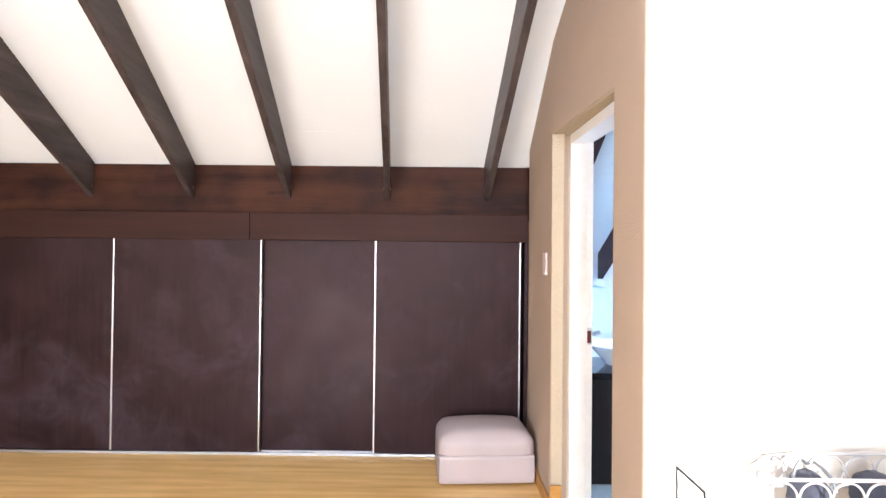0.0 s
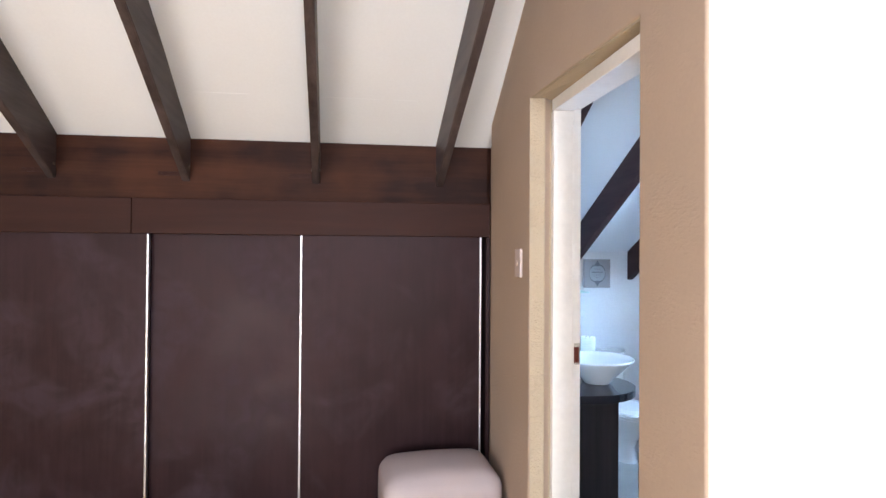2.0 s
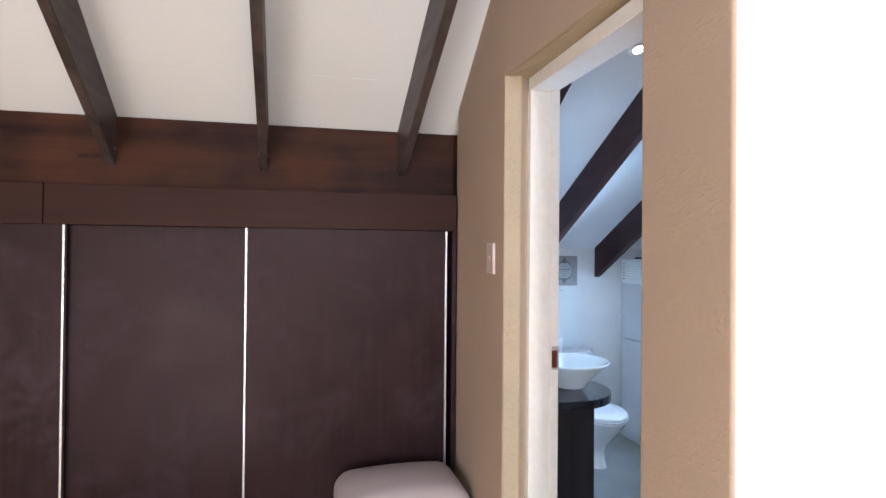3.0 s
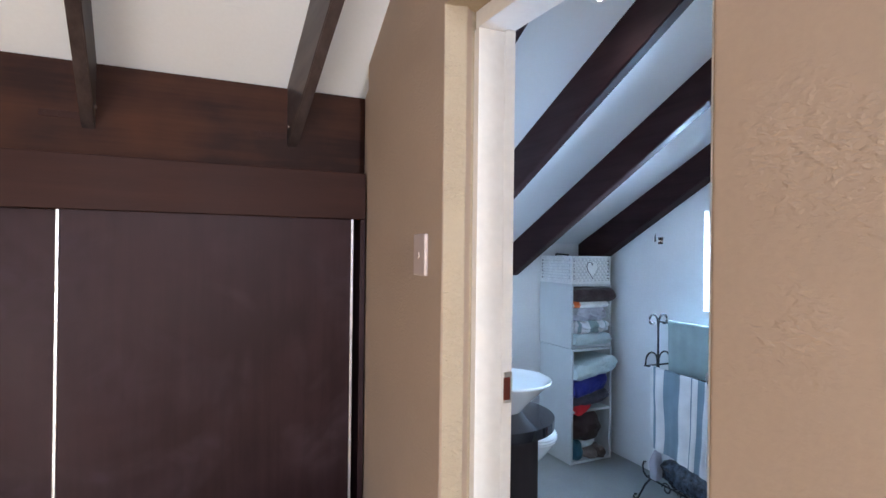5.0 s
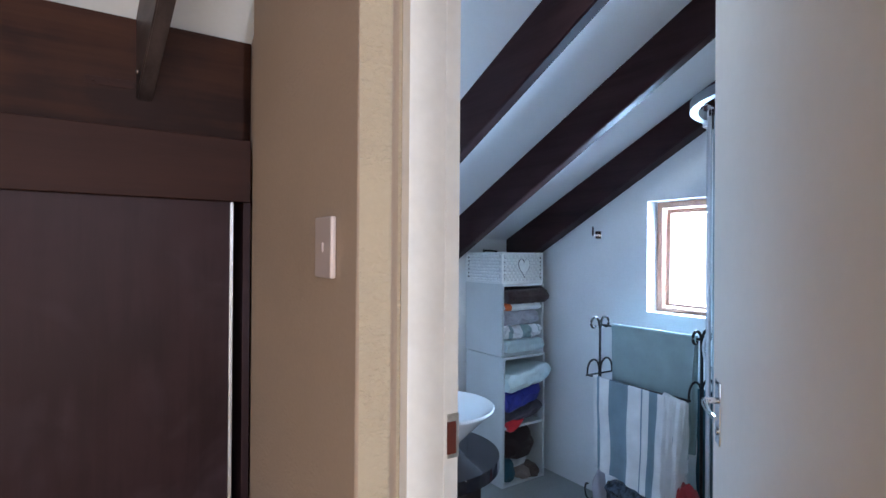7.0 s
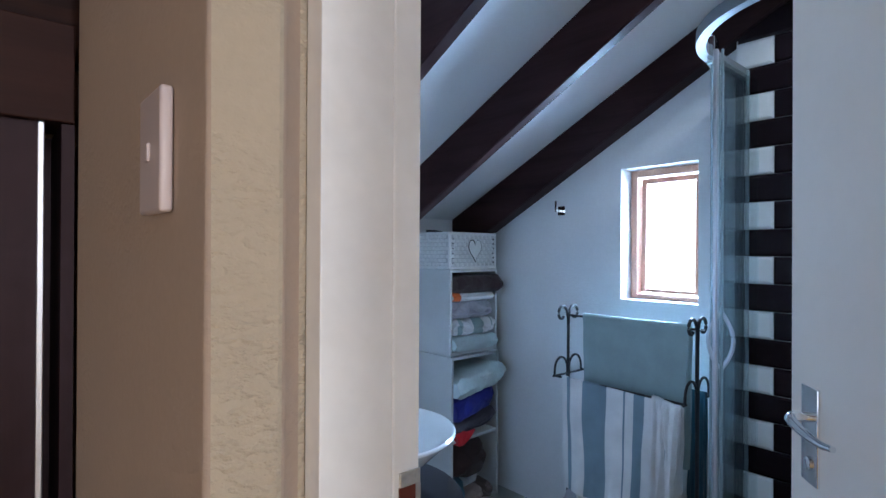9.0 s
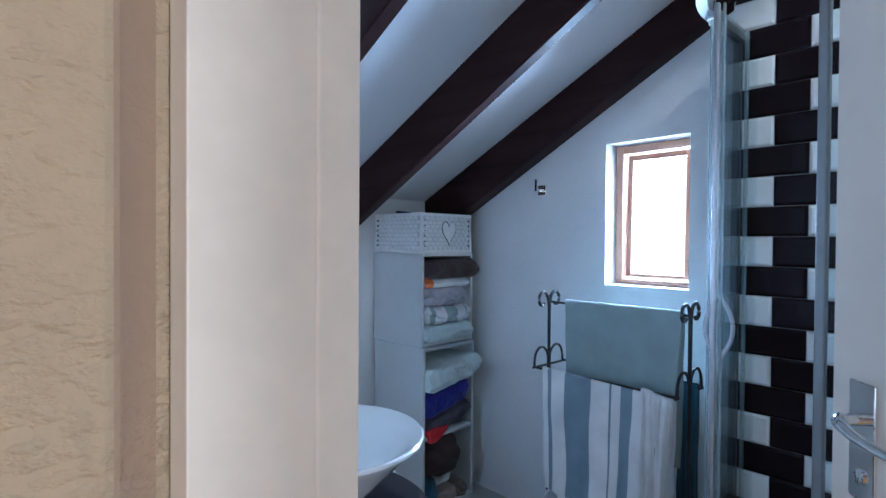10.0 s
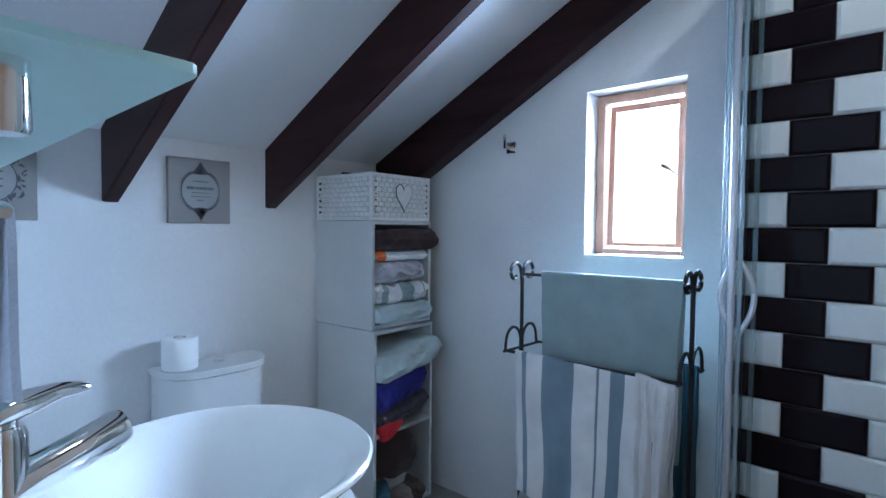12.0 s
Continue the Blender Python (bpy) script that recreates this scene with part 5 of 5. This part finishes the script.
# ---- bedroom basket stand beside the door ----
stand = thing("basket_stand", "white wire basket stand with loops beside the sunlit wall", "stand", (0.865, 1.62, 0))
for x, y in ((0, 0), (0, 0.19), (1.1, 0), (1.1, 0.19)):
    bm = bmesh.new()
    tube(bm, [(x, y, 0), (x, y, 0.705)], 0.006 if x else 0.0028, 8)
    part("leg", bm, M_WIREW if x else M_IRON, stand)
bm = bmesh.new()
tube(bm, [(0, 0.19, 0.705), (0, 0.0, 0.705), (0, 0, 0.60)], 0.0045, 8)
part("side_rail", bm, M_IRON, stand, "thin dark side rail")
for y, x0, z in ((0.0, 0.08, 0.745), (0.19, 0.26, 0.755)):
    bm = bmesh.new()
    tube(bm, [(x0, y, z - 0.05), (x0 + 0.06, y, z - 0.01), (x0 + 0.14, y, z), (1.1, y, z)], 0.006, 8)
    part("top_rail", bm, M_WIREW, stand)
    for i in range(10):
        bm = bmesh.new()
        cx = x0 + 0.05 + 0.10 * i
        tube(bm, [(cx + 0.047 * math.cos(a), y, z - 0.055 + 0.047 * math.sin(a)) for a in [2 * math.pi * k / 24 for k in range(24)]], 0.0035, 6, True)
        part("loop", bm, M_WIREW, stand)
    bm = bmesh.new()
    tube(bm, [(x0, y, z - 0.108), (1.1, y, z - 0.108)], 0.005, 8)
    part("lower_rail", bm, M_WIREW, stand)
bm = bmesh.new()
box(bm, (0.0, 0.0, 0.56), (1.1, 0.19, 0.57), 0.002)
part("shelf", bm, M_WIREW, stand)
for x, s in ((0.39, 0.080), (0.605, 0.095), (0.80, 0.10)):
    heap("slipper", "dark blue-grey rounded slipper lying in the white wire stand", "shoe", (0.865 + x, 1.73, 0.5715), (s, 0.14, 0.15), cloth("slate_felt", (0.045, 0.05, 0.075)), int(x * 50), 10)
bm = bmesh.new()
tube(bm, [(0.276, 0.02, 0.745), (0.284, 0.02, 0.775), (0.297, 0.02, 0.795), (0.306, 0.02, 0.796), (0.316, 0.02, 0.787), (0.327, 0.02, 0.789), (0.334, 0.02, 0.799), (0.342, 0.02, 0.790), (0.365, 0.02, 0.773), (0.384, 0.01, 0.747), (0.395, 0.0, 0.708)], 0.0052, 8)
ob = part("curved_strap", bm, material("grey_strap", (0.16, 0.17, 0.19), 0.3, 0.6), None, "", True)
ob.matrix_basis = pose(0.865, 1.62, 0.0)
tagged(ob, "curved silver strap hooked over the white wire rail", "strap")
for x in (0.40, 0.50):
    ob2 = heap("folded_cloth", "slate blue cloth folded in the white wire stand", "cloth", (0.865 + x + 0.1, 1.65, 0.5715), (0.09, 0.06, 0.10), cloth("slate_blue_cloth", (0.10, 0.14, 0.22)), int(x * 70), 40)


# ---- wall tiles, last ----
def tile_mesh(name, w, h, m):
    """One bevelled metro tile, its back at x = 0, facing -x."""
    bm = bmesh.new()
    t0, t1, e = 0.006, 0.010, 0.008
    base = [bm.verts.new((0, y, z)) for y, z in ((0, 0), (w, 0), (w, h), (0, h))]
    mid = [bm.verts.new((-t0, y, z)) for y, z in ((0, 0), (w, 0), (w, h), (0, h))]
    top = [bm.verts.new((-t1, y, z)) for y, z in ((e, e), (w - e, e), (w - e, h - e), (e, h - e))]
    for a, b in ((base, mid), (mid, top)):
        for k in range(4):
            bm.faces.new((a[k], a[(k + 1) % 4], b[(k + 1) % 4], b[k]))
    bm.faces.new(top)
    bmesh.ops.recalc_face_normals(bm, faces=bm.faces)
    me = bpy.data.meshes.new(name)
    bm.to_mesh(me)
    bm.free()
    me.materials.append(m)
    return me


GAP, TL, TH = 0.0025, 0.188, 0.0953
meshes = {}


def lay(y0, y1, z, black):
    w = round(y1 - y0 - GAP, 4)
    key = (w, black)
    if key not in meshes:
        meshes[key] = tile_mesh("tile", w, TH - GAP, M_TILEB if black else M_TILEW)
    ob = new("tile", meshes[key])
    ob.parent = tw
    ob.matrix_basis = pose(TX + 0.0099, y0 + GAP / 2, z + GAP / 2, 0, 0, random.uniform(-0.15, 0.15))


for k in range(-10, 19):
    z = 0.957 + TH * k
    odd = k % 2 == 0
    edge = 3.122 if odd else 3.240
    south = edge
    if odd:
        lay(edge, 3.245, z, False)
    first = True
    while south > BATH_S + 0.03:
        nxt = max(BATH_S + 0.004, (3.028 if south > 3.2 else south - TL))
        if z < ceil_bath(south):
            lay(nxt, south, z, first)
        first = False
        south = nxt
